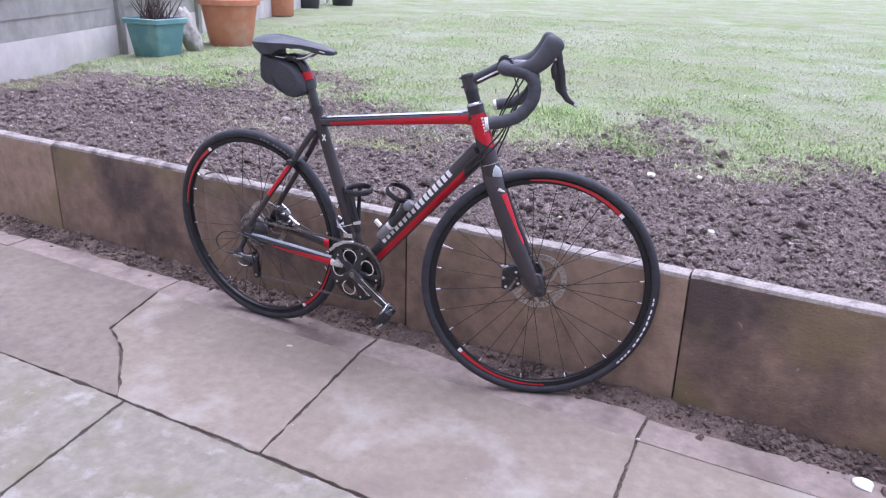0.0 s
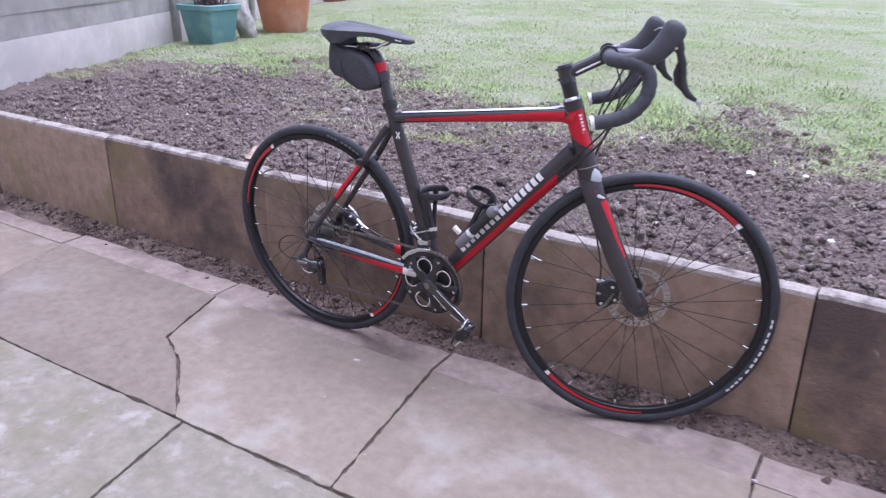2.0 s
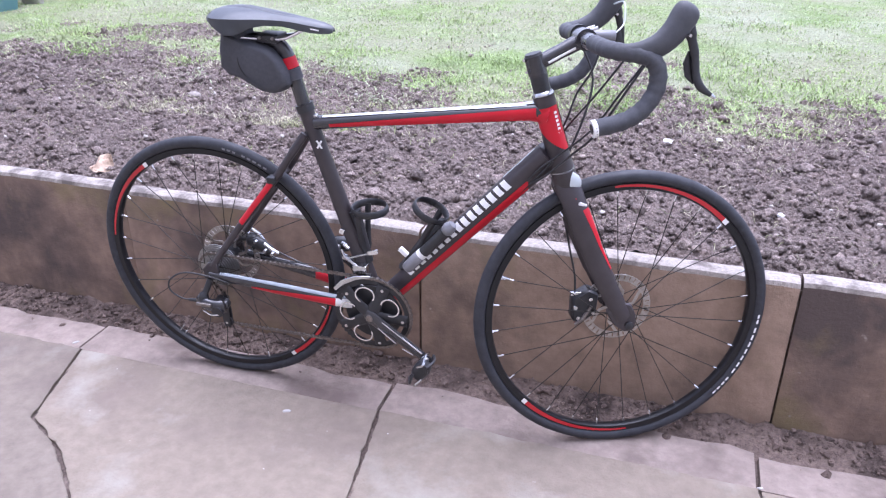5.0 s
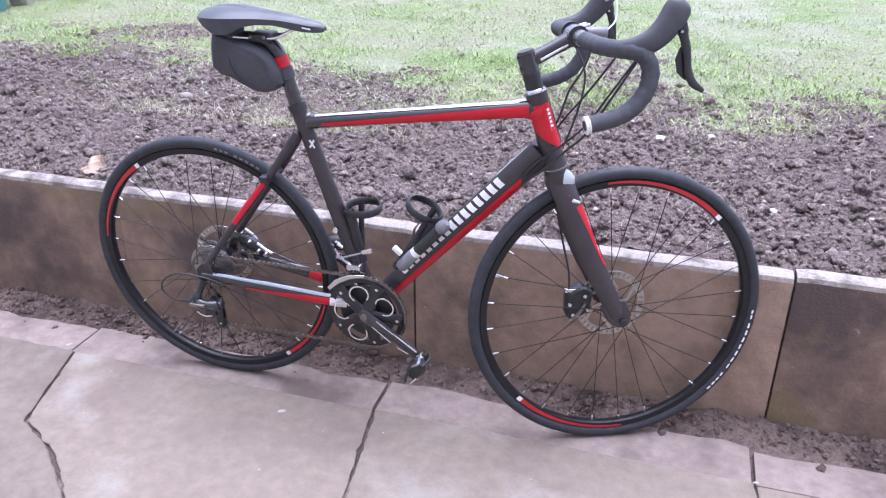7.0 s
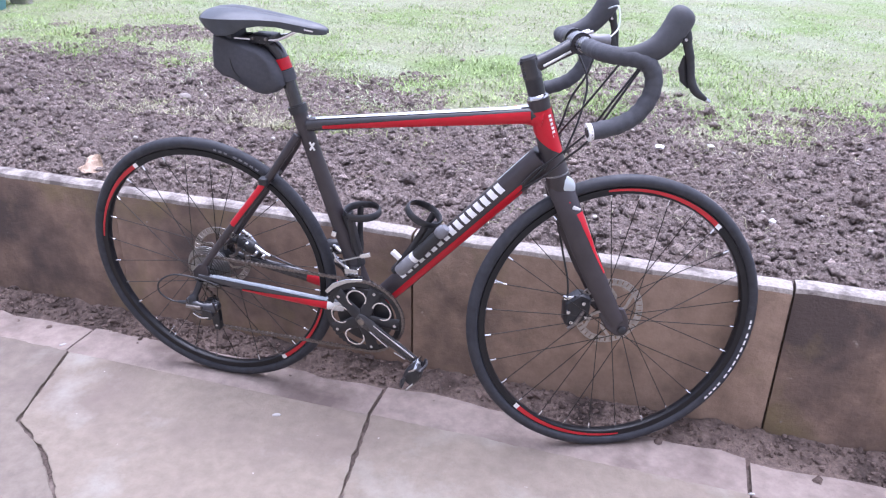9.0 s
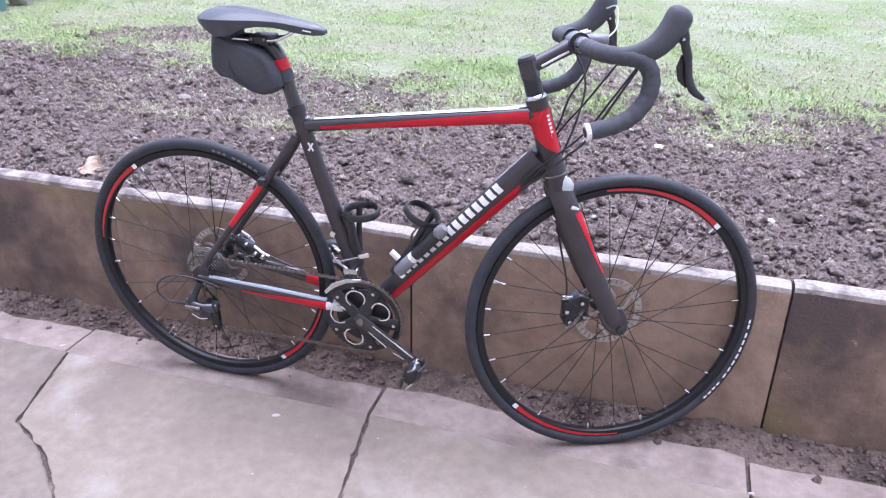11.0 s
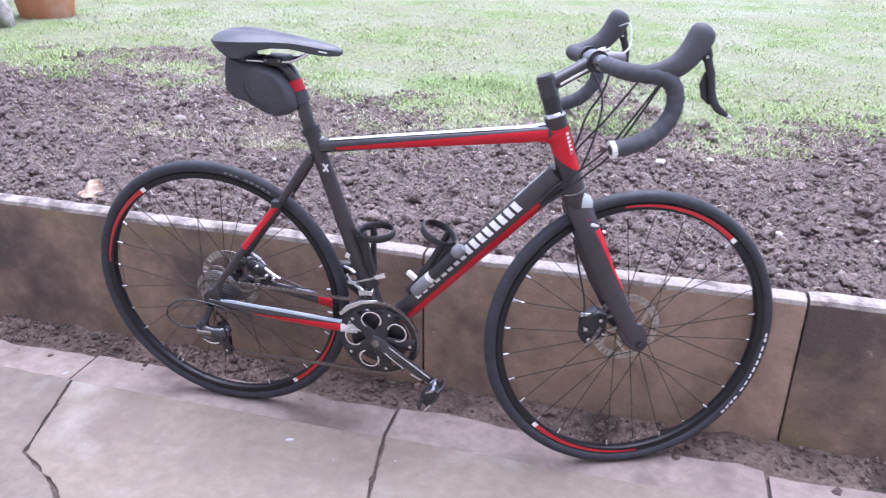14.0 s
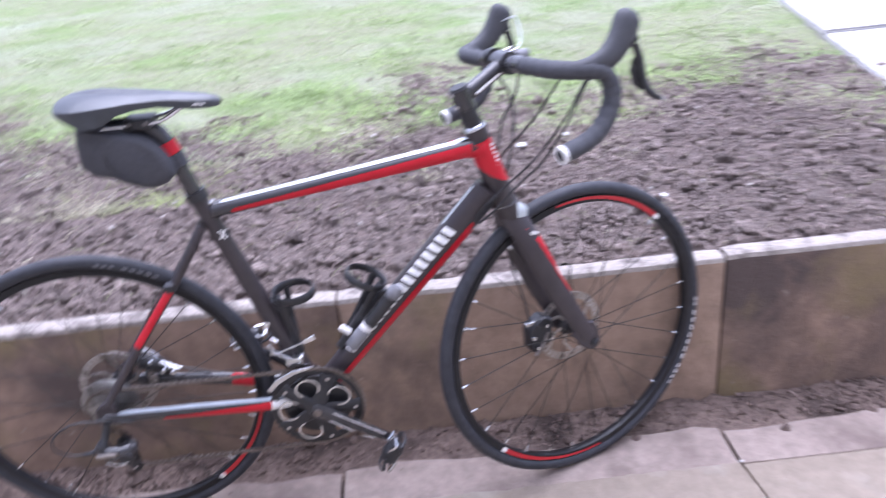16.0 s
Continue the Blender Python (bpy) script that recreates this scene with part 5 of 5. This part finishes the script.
part("gear_cable", sweep(smooth_path([P(0.055, -0.013, -0.075), P(0.0, 0.004, -0.082), P(-0.06, 0.006, -0.086), P(-0.1, -0.018, -0.09), P(-0.105, -0.048, -0.09), P(-0.08, -0.068, -0.088), P(-0.05, -0.07, -0.088)], 6), 0.0022, 8), M["cable"], rd)
# front derailleur
fd = part("front_derailleur", prism([(0.328, 0.006), (0.35, 0.03), (0.385, 0.046), (0.425, 0.052), (0.427, 0.046), (0.388, 0.038), (0.355, 0.02), (0.335, -0.002)], LINE - 0.009, LINE - 0.0065, 0.001), M["alloy"], bike, "silver front derailleur")
part("derailleur_plate", prism([(0.345, 0.0), (0.36, 0.03), (0.39, 0.045), (0.42, 0.048), (0.42, 0.038), (0.39, 0.03), (0.365, 0.01)], LINE + 0.008, LINE + 0.01), M["steel"], fd)
part("derailleur_body", box(0.375, 0.41, LINE + 0.006, LINE + 0.028, 0.042, 0.066, 0.004), M["alloy"], fd)
part("derailleur_arm", sweep([P(0.39, 0.06, LINE + 0.01), P(0.355, 0.082, LINE + 0.014), P(0.347, 0.1, LINE + 0.016)], [0.004, 0.0035, 0.003], 8), M["alloy"], fd)
tab = part("derailleur_arm", sweep([P(0.362, 0.078, -0.03), P(0.395, 0.092, -0.036), P(0.418, 0.103, -0.04)], 0.0028, 8), M["alloy"], fd, "thin silver arm")
part("arm_tab", box(-0.013, 0.013, -0.002, 0.002, -0.0055, 0.0055, 0.0015), M["bright"], tab, "bright tab", pose(0.43, -0.041, 0.108, 0, -18, 0))
part("cable_anchor", box(-0.006, 0.006, -0.004, 0.004, -0.007, 0.007, 0.002), M["bright"], fd, "bright cable anchor", pose(0.35, -0.026, 0.146, 0, 20, 0))
part("derailleur_link", sweep([P(0.352, 0.112, -0.028), P(0.366, 0.104, -0.03)], 0.004, 8), M["alloy"], fd, "silver link")
part("derailleur_link", box(-0.01, 0.01, -0.004, 0.004, -0.006, 0.006, 0.002), M["alloy"], fd, "silver link", pose(0.357, -0.028, 0.078, 0, 15, 0))
part("derailleur_cable", sweep([P(0.347, 0.1, LINE + 0.016), P(0.39, -0.02, -0.02), P(0.41, -0.075, -0.01)], 0.0009, 6), M["spoke"], fd)
# rear brake caliper on the far stay, and its hose
cal = part("rear_caliper", sweep(smooth_path([P(0.035, 0.05, 0.052), P(0.06, 0.045, 0.054), P(0.085, 0.03, 0.056), P(0.112, 0.012, 0.056)], 4), [0.01] * 3 + [0.018] * 6 + [0.015] * 3 + [0.008], 12, flat=1.0), M["black_metal"], bike, "black rear disc caliper with silver fittings")
part("caliper_arm", sweep([P(0.055, 0.078, 0.058), P(0.078, 0.058, 0.062), P(0.09, 0.044, 0.062)], [0.004, 0.0055, 0.004], 8), M["alloy"], cal, "silver caliper arm")
part("caliper_arm", sweep([P(0.095, 0.04, 0.05), P(0.115, 0.024, 0.05), P(0.135, 0.016, 0.05)], [0.005, 0.006, 0.0035], 8), M["alloy"], cal, "silver cable clamp")
for xx, zz in ((0.062, 0.073), (0.081, 0.05), (0.104, 0.027), (0.124, 0.021), (0.07, 0.03)):
    part("caliper_bolt", lathe([(0.0001, -0.006), (0.0048, -0.006), (0.0048, 0.004), (0.0001, 0.004)], 10, False, centre=P(xx, zz, 0.036)), M["alloy"], cal)
part("brake_hose", sweep(smooth_path([P(0.12, 0.02, 0.056), P(0.2, -0.008, 0.055), P(0.28, -0.022, 0.045), P(0.36, -0.034, 0.03), P(0.42, -0.045, 0.02), P(0.47, -0.03, 0.0), P(0.56, 0.065, -0.006), P(0.7, 0.215, -0.012), P(0.8, 0.33, -0.024), P(0.83, 0.37, -0.03)], 5), 0.0024, 8), M["cable"], bike)
part("gear_cable", sweep(smooth_path([P(0.42, -0.08, -0.008), P(0.5, 0.0, -0.006), P(0.7, 0.222, -0.01), P(0.79, 0.325, -0.02)], 4), 0.0012, 6), M["spoke"], bike)


# bottle cages
def cage(name, along, foot, mouth, label):
    """A side-loading cage: a ring at the mouth, a spine on the tube and arms down to a cup."""
    ax = (Vector(mouth) - Vector(foot)).normalized()
    sd = Vector((0, 1, 0))
    out = ax.cross(sd)
    out = out if out.dot(Vector(along)) > 0 else -out
    c = Vector(mouth)
    ring = [c + out * 0.041 + 0.04 * (math.cos(a) * sd + math.sin(a) * out) - ax * 0.008 * math.sin(a) for a in (2 * math.pi * k / 28 for k in range(29))]
    ob = part(name, sweep(ring, 0.0028, 10, flat=3.1, axis=tuple(ax), caps=False), M["black_metal"], bike, label)
    f = Vector(foot)
    part("cage_spine", sweep([f, (f + c) / 2 + out * 0.004, c + out * 0.002], [0.011, 0.009, 0.013], 8, flat=1.3), M["black_metal"], ob)
    for s in (-1, 1):
        part("cage_arm", sweep(smooth_path([f + out * 0.003 + sd * s * 0.01 + ax * 0.03, (f + c) / 2 + out * 0.008 + sd * s * 0.022, c + out * 0.022 + sd * s * 0.035], 4), [0.008, 0.0085, 0.0085, 0.008, 0.0075, 0.007, 0.007, 0.0075, 0.008], 8, flat=0.45, axis=(0, 1, 0)), M["black_metal"], ob)
    return ob


cage("bottle_cage", (1, 0, 0.3), P(0.402, 0.06), P(0.3725, 0.19), "empty black bottle cage on the seat tube")
cage("bottle_cage", (-0.7, 0, 0.7), P(0.487, 0.055), P(0.591, 0.186), "empty black bottle cage on the down tube")
# mini pump clipped beside the cage
o = Vector((0, -0.043, 0))
e = Vector((0.66, 0, 0.75)).normalized()
q = P(0.512, 0.08) + o
pump = part("mini_pump", sweep([q, q + e * 0.004, q + e * 0.05, q + e * 0.052], [0.0125, 0.014, 0.014, 0.0125], 18), M["grey_plastic"], bike, "grey and black mini pump clipped to the down tube")
part("pump_ring", sweep([q + e * 0.052, q + e * 0.064], 0.0132, 18), M["white"], pump, "white pump ring")
part("pump_barrel", sweep([q + e * 0.064, q + e * 0.14], 0.0128, 18), M["cable"], pump)
part("pump_head", sweep([q + e * 0.14, q + e * 0.146, q + e * 0.158, q + e * 0.168], [0.011, 0.0145, 0.0145, 0.009], 18), M["grey_plastic"], pump, "grey pump head")
part("pump_clip", box(-0.012, 0.012, -0.006, 0.006, -0.005, 0.005, 0.0015), M["white"], pump, "white clip", pose(0.506, -0.043, 0.122, 0, 42, 0))

# ---- steered parts: fork, stem, bars ----
def F(u, v, y=0.0):
    return FRONT + Vector((u, y, v))


crown = HEAD - AXIS * 0.088
part("headset_cup", sweep([head_lo + AXIS * 0.002, head_lo - AXIS * 0.007], 0.0272, 24), M["alloy"], bike)
fork = part("fork", sweep([crown + AXIS * 0.004, crown - AXIS * 0.02, crown - AXIS * 0.045], [0.0265, 0.027, 0.024], 24, flat=1.2), M["frame_paint"], bike, "black carbon fork with red stripes", STEER)
for s in (-1, 1):
    leg_path = smooth_path([crown - AXIS * 0.02 + Vector((0, s * 0.014, 0)), F(-0.128, 0.262, s * 0.037), F(-0.095, 0.18, s * 0.046), F(-0.052, 0.09, s * 0.052), F(-0.012, 0.015, s * 0.056)], 5)
    leg = part("fork_leg", sweep(leg_path, [0.027, 0.027, 0.0265, 0.026, 0.0255] + [0.0245] * 5 + [0.023] * 5 + [0.021] * 3 + [0.019] * 2 + [0.016], 16, flat=0.48, axis=(0, 1, 0)), M["frame_paint"], fork)
    part("fork_end", prism([(FRONT.x + u, FRONT.z + v) for u, v in ((-0.054, 0.034), (-0.036, 0.058), (0.002, 0.05), (0.014, 0.024), (0.016, -0.004), (0.008, -0.015), (-0.01, -0.016), (-0.034, 0.002))], s * 0.054 - 0.0045, s * 0.054 + 0.0045, 0.003), M["frame_paint"], leg)
    if s < 0:
        for i0, i1, mt in ((1, 3, "red"), (3, 5, None), (5, 13, "red")):
            if mt:
                bm = bmesh.new()
                rows = []
                for i in range(i0, i1 + 1):
                    pt = leg_path[i]
                    dd = (leg_path[i + 1] - leg_path[i - 1]).normalized()
                    fw = Vector((0, 1, 0)).cross(dd)
                    fw = fw if fw.x > 0 else -fw
                    rr = (0.027, 0.027, 0.0265, 0.026, 0.0255, 0.0245, 0.0245, 0.0245, 0.0245, 0.0245, 0.023, 0.023, 0.023, 0.023, 0.023, 0.021, 0.021)[i] + 0.0009
                    top = radians(80 if i < 4 else 66 - 34 * (i - 5) / 8)
                    rows.append([bm.verts.new(pt + rr * (math.cos(a) * fw - 0.49 * math.sin(a) * Vector((0, 1, 0)))) for a in (top * k / 6 - radians(12) * (1 - k / 6) for k in range(7))])
                for r0, r1 in zip(rows, rows[1:]):
                    for k in range(6):
                        bm.faces.new((r0[k], r0[k + 1], r1[k + 1], r1[k]))
                part("red_stripe", bm, M["frame_red"], leg, "red paint stripe")
        part("white_bar", sweep([leg_path[4] + Vector((0.006, -0.0135, 0.006)), leg_path[4] + Vector((0.022, -0.009, -0.002))], 0.004, 8, flat=0.3), M["white"], leg, "white fork marking")
# highlight on the fork's shoulder, modelled as a pale grey oval
part("crown_patch", sweep([crown + AXIS * h + Vector((0.0125, y, 0)) for h, y in ((0.004, -0.0235), (-0.006, -0.0262), (-0.018, -0.0272), (-0.03, -0.0262), (-0.038, -0.023))], [0.005, 0.0145, 0.0175, 0.0145, 0.005], 14, flat=0.32, axis=(0, 1, 0)), M["sheen_cable_grey"], fork, "pale grey highlight painted on the crown")
part("thru_axle", lathe([(0.0001, -0.064), (0.006, -0.064), (0.009, -0.062), (0.009, -0.056), (0.0001, -0.056)], 16, False, centre=FRONT), M["black_metal"], fork)
# front caliper on the far leg, behind it
fcal = part("front_caliper", prism([(FRONT.x - 0.105, 0.03), (FRONT.x - 0.07, 0.052), (FRONT.x - 0.045, 0.04), (FRONT.x - 0.05, -0.012), (FRONT.x - 0.085, -0.035), (FRONT.x - 0.105, -0.025)], 0.024, 0.062, 0.005), M["black_metal"], bike, "black and silver front disc caliper", STEER)
part("caliper_arm", box(FRONT.x - 0.11, FRONT.x - 0.06, 0.03, 0.04, 0.035, 0.043, 0.002), M["alloy"], fcal, "silver caliper arm")
part("caliper_arm", sweep([P(FRONT.x - 0.098, -0.034, 0.022), P(FRONT.x - 0.08, -0.02, 0.022), P(FRONT.x - 0.062, 0.012, 0.022)], [0.004, 0.005, 0.004], 8), M["dull_steel"], fcal, "dull caliper edge")
for xx, zz in ((-0.1, 0.01), (-0.092, -0.016), (-0.066, 0.03), (-0.058, -0.004)):
    part("caliper_bolt", lathe([(0.0001, -0.004), (0.0045, -0.004), (0.0045, 0.002), (0.0001, 0.002)], 10, False, centre=P(FRONT.x + xx, zz, 0.021)), M["alloy"], fcal)
part("brake_hose", sweep(smooth_path([P(FRONT.x - 0.098, 0.035, 0.04), P(FRONT.x - 0.1, 0.08, 0.045), P(FRONT.x - 0.118, 0.16, 0.05), P(FRONT.x - 0.14, 0.26, 0.045), P(FRONT.x - 0.145, 0.34, 0.03), P(FRONT.x - 0.11, 0.44, 0.03), P(FRONT.x - 0.09, 0.52, 0.05), P(FRONT.x - 0.11, 0.585, 0.08)], 5), 0.0024, 8), M["cable"], bike, matrix=STEER)

# stem and spacers
part("headset_cap", sweep([head_hi + AXIS * 0.001, head_hi + AXIS * 0.004, head_hi + AXIS * 0.008], [0.0228, 0.022, 0.018], 24), M["alloy"], bike, "silver headset cap", STEER)
part("spacer", sweep([head_hi + AXIS * 0.007, head_hi + AXIS * 0.042], 0.0178, 24), M["black_metal"], bike, "", STEER)
CLAMP = F(-0.128, 0.604)
stem = part("stem", sweep([head_hi + AXIS * 0.042, head_hi + AXIS * 0.08], 0.019, 24), M["gloss"], bike, "gloss black stem", STEER)
s0 = head_hi + AXIS * 0.062
part("stem_arm", sweep([s0, s0.lerp(CLAMP, 0.5), CLAMP], [0.0155, 0.0145, 0.0165], 18), M["gloss"], stem)
part("stem_stripe", sweep([s0.lerp(CLAMP, 0.24) + Vector((0, -0.0145, -0.0065)), s0.lerp(CLAMP, 0.8) + Vector((0, -0.0145, -0.0055))], 0.0024, 8, flat=0.5), M["white"], stem, "thin white stripe on the stem")
part("stem_cap", sweep([head_hi + AXIS * 0.08, head_hi + AXIS * 0.085], [0.018, 0.016], 24), M["black_metal"], stem)
part("stem_clamp", sweep([CLAMP + Vector((0, -0.021, 0)), CLAMP + Vector((0, 0.021, 0))], 0.0212, 20, axis=(0, 0, 1)), M["gloss"], stem)
for y in (-0.012, 0.012):
    for z in (-0.016, 0.018):
        part("stem_bolt", sweep([CLAMP + Vector((0.008, y, z)), CLAMP + Vector((0.023, y, z + 0.004))], 0.003, 8), M["alloy"], stem)
    part("stem_bolt", sweep([head_hi + AXIS * (0.06 + y) + Vector((-0.019, -0.008, 0)), head_hi + AXIS * (0.06 + y) + Vector((-0.024, -0.014, 0))], 0.0032, 8), M["alloy"], stem)

bar_half = [(-0.128, 0.604, 0.03), (-0.128, 0.604, 0.1), (-0.127, 0.604, 0.15), (-0.112, 0.603, 0.185), (-0.085, 0.601, 0.203), (-0.062, 0.592, 0.208),
            (-0.05, 0.568, 0.21), (-0.054, 0.535, 0.211), (-0.078, 0.503, 0.213), (-0.112, 0.486, 0.215), (-0.158, 0.476, 0.216)]
bars_ = part("handlebar", sweep([CLAMP + Vector((0, -0.07, 0)), CLAMP + Vector((0, 0.07, 0))], 0.0158, 18, axis=(0, 0, 1)), M["gloss"], bike, "black drop handlebar turned towards the wall", STEER)
for s in (-1, 1):
    pts = smooth_path([F(u, v, s * y) for u, v, y in bar_half], 6)
    rad = [0.0155 + 0.0007 * math.sin(k * 1.9) for k in range(len(pts))]
    part("bar_tape", sweep(pts, rad, 16), M["tape"], bars_, "black wrapped bar tape")
    e = (pts[-1] - pts[-3]).normalized()
    part("bar_end_plug", sweep([pts[-1] - e * 0.004, pts[-1] + e * 0.004], [0.0158, 0.0164], 16), M["white"], bars_, "white bar end plug")
    part("plug_centre", sweep([pts[-1] + e * 0.003, pts[-1] + e * 0.0055], 0.0095, 16), M["cable"], bars_)
    # hood and lever
    hp = smooth_path([F(-0.104, 0.602, s * 0.197), F(-0.078, 0.607, s * 0.204), F(-0.053, 0.617, s * 0.207), F(-0.034, 0.633, s * 0.207), F(-0.02, 0.652, s * 0.206), F(-0.0105, 0.669, s * 0.205), F(-0.002, 0.683, s * 0.204)], 4)
    hr = [0.0163, 0.0165, 0.0168, 0.0172, 0.0178, 0.0185, 0.0192, 0.0199, 0.0205, 0.021, 0.0215, 0.022, 0.0224, 0.0228, 0.0232, 0.0236, 0.024, 0.0244, 0.0247, 0.0248, 0.0245, 0.0238, 0.022, 0.0185, 0.0115]
    hood = part("brake_hood", sweep(hp, hr, 18, flat=0.7, axis=(0, 1, 0)), M["hood"], bars_, "black rubber brake hood")
    lv = smooth_path([F(-0.004, 0.652, s * 0.206), F(0.004, 0.626, s * 0.207), F(0.013, 0.596, s * 0.209), F(0.017, 0.566, s * 0.212), F(0.026, 0.546, s * 0.216), F(0.047, 0.531, s * 0.219)], 5)
    lr = [0.0105] * 5 + [0.0082] * 5 + [0.0068] * 5 + [0.0075] * 5 + [0.0072, 0.0068, 0.006, 0.005, 0.0042, 0.0036]
    lever = part("brake_lever", sweep(lv, lr, 12, flat=0.5, axis=(0, 1, 0)), M["black_metal"], bars_, "black brake lever")
    part("shift_paddle", sweep([F(0.004, 0.606, s * 0.203), F(0.004, 0.586, s * 0.202), F(0.009, 0.566, s * 0.204), F(0.018, 0.552, s * 0.207)], [0.003, 0.0095, 0.0105, 0.005], 10, flat=0.3, axis=(0, 1, 0)), M["black_metal"], lever)
    part("lever_tip", sweep([lv[-1] - Vector((0.003, 0, -0.002)), lv[-1] + Vector((0.005, 0, -0.003))], [0.0042, 0.003], 8), M["alloy"], lever, "worn bright lever tip")
    part("lever_pin", sweep([F(-0.006, 0.634, s * 0.187), F(-0.006, 0.634, s * 0.224)], 0.0028, 8, axis=(0, 0, 1)), M["alloy"], lever)
# hoses and cables from the tape down past the head tube into the frame
for nm, r, route_ in (("gear_cable", 0.0021, [P(0.996, 0.606, -0.086), P(0.9845, 0.586, -0.0794), P(0.9491, 0.531, -0.09), P(0.9048, 0.454, -0.06), P(0.8435, 0.388, -0.037), P(0.8097, 0.358, -0.036), P(0.78, 0.322, -0.033)]),
                      ("brake_hose", 0.0023, [P(0.999, 0.606, -0.088), P(0.9865, 0.583, -0.081), P(0.952, 0.523, -0.094), P(0.9108, 0.445, -0.07), P(0.8741, 0.399, -0.045), P(0.8242, 0.347, -0.041), P(0.79, 0.318, -0.034)]),
                      ("gear_cable", 0.0021, [P(0.96, 0.603, -0.047), P(0.9456, 0.578, -0.0416), P(0.9009, 0.509, -0.03), P(0.8479, 0.426, 0.024), P(0.812, 0.362, 0.034), P(0.785, 0.326, 0.031)]),
                      ("brake_hose", 0.0023, [P(0.9, 0.585, 0.07), P(0.8855, 0.537, 0.05), P(0.8593, 0.489, 0.05), P(0.8438, 0.436, 0.034), P(0.815, 0.375, 0.036), P(0.79, 0.335, 0.032)])):
    part(nm, sweep(smooth_path(route_, 7), r, 8), M["cable"], bike)
part("gear_cable", sweep(smooth_path([F(-0.015, 0.655, 0.19), F(0.0, 0.66, 0.165), F(-0.005, 0.62, 0.14), F(-0.03, 0.6, 0.12)], 6), 0.0018, 8), M["sheen_cable_grey"], bars_, "pale looped cable at the hood")
computer = part("mount", sweep([CLAMP + Vector((-0.002, 0.028, 0.005)), CLAMP + Vector((-0.002, 0.046, 0.005))], 0.0195, 16, axis=(0, 0, 1)), M["black_metal"], bars_, "black clamp-on mount")
part("mount_head", sweep([CLAMP + Vector((0.02, 0.037, 0.002)), CLAMP + Vector((0.026, 0.037, 0.002)), CLAMP + Vector((0.07, 0.037, 0.001)), CLAMP + Vector((0.073, 0.037, 0.001))], [0.009, 0.0115, 0.0115, 0.01], 16), M["grey_plastic"], computer, "short grey cylinder on the mount")
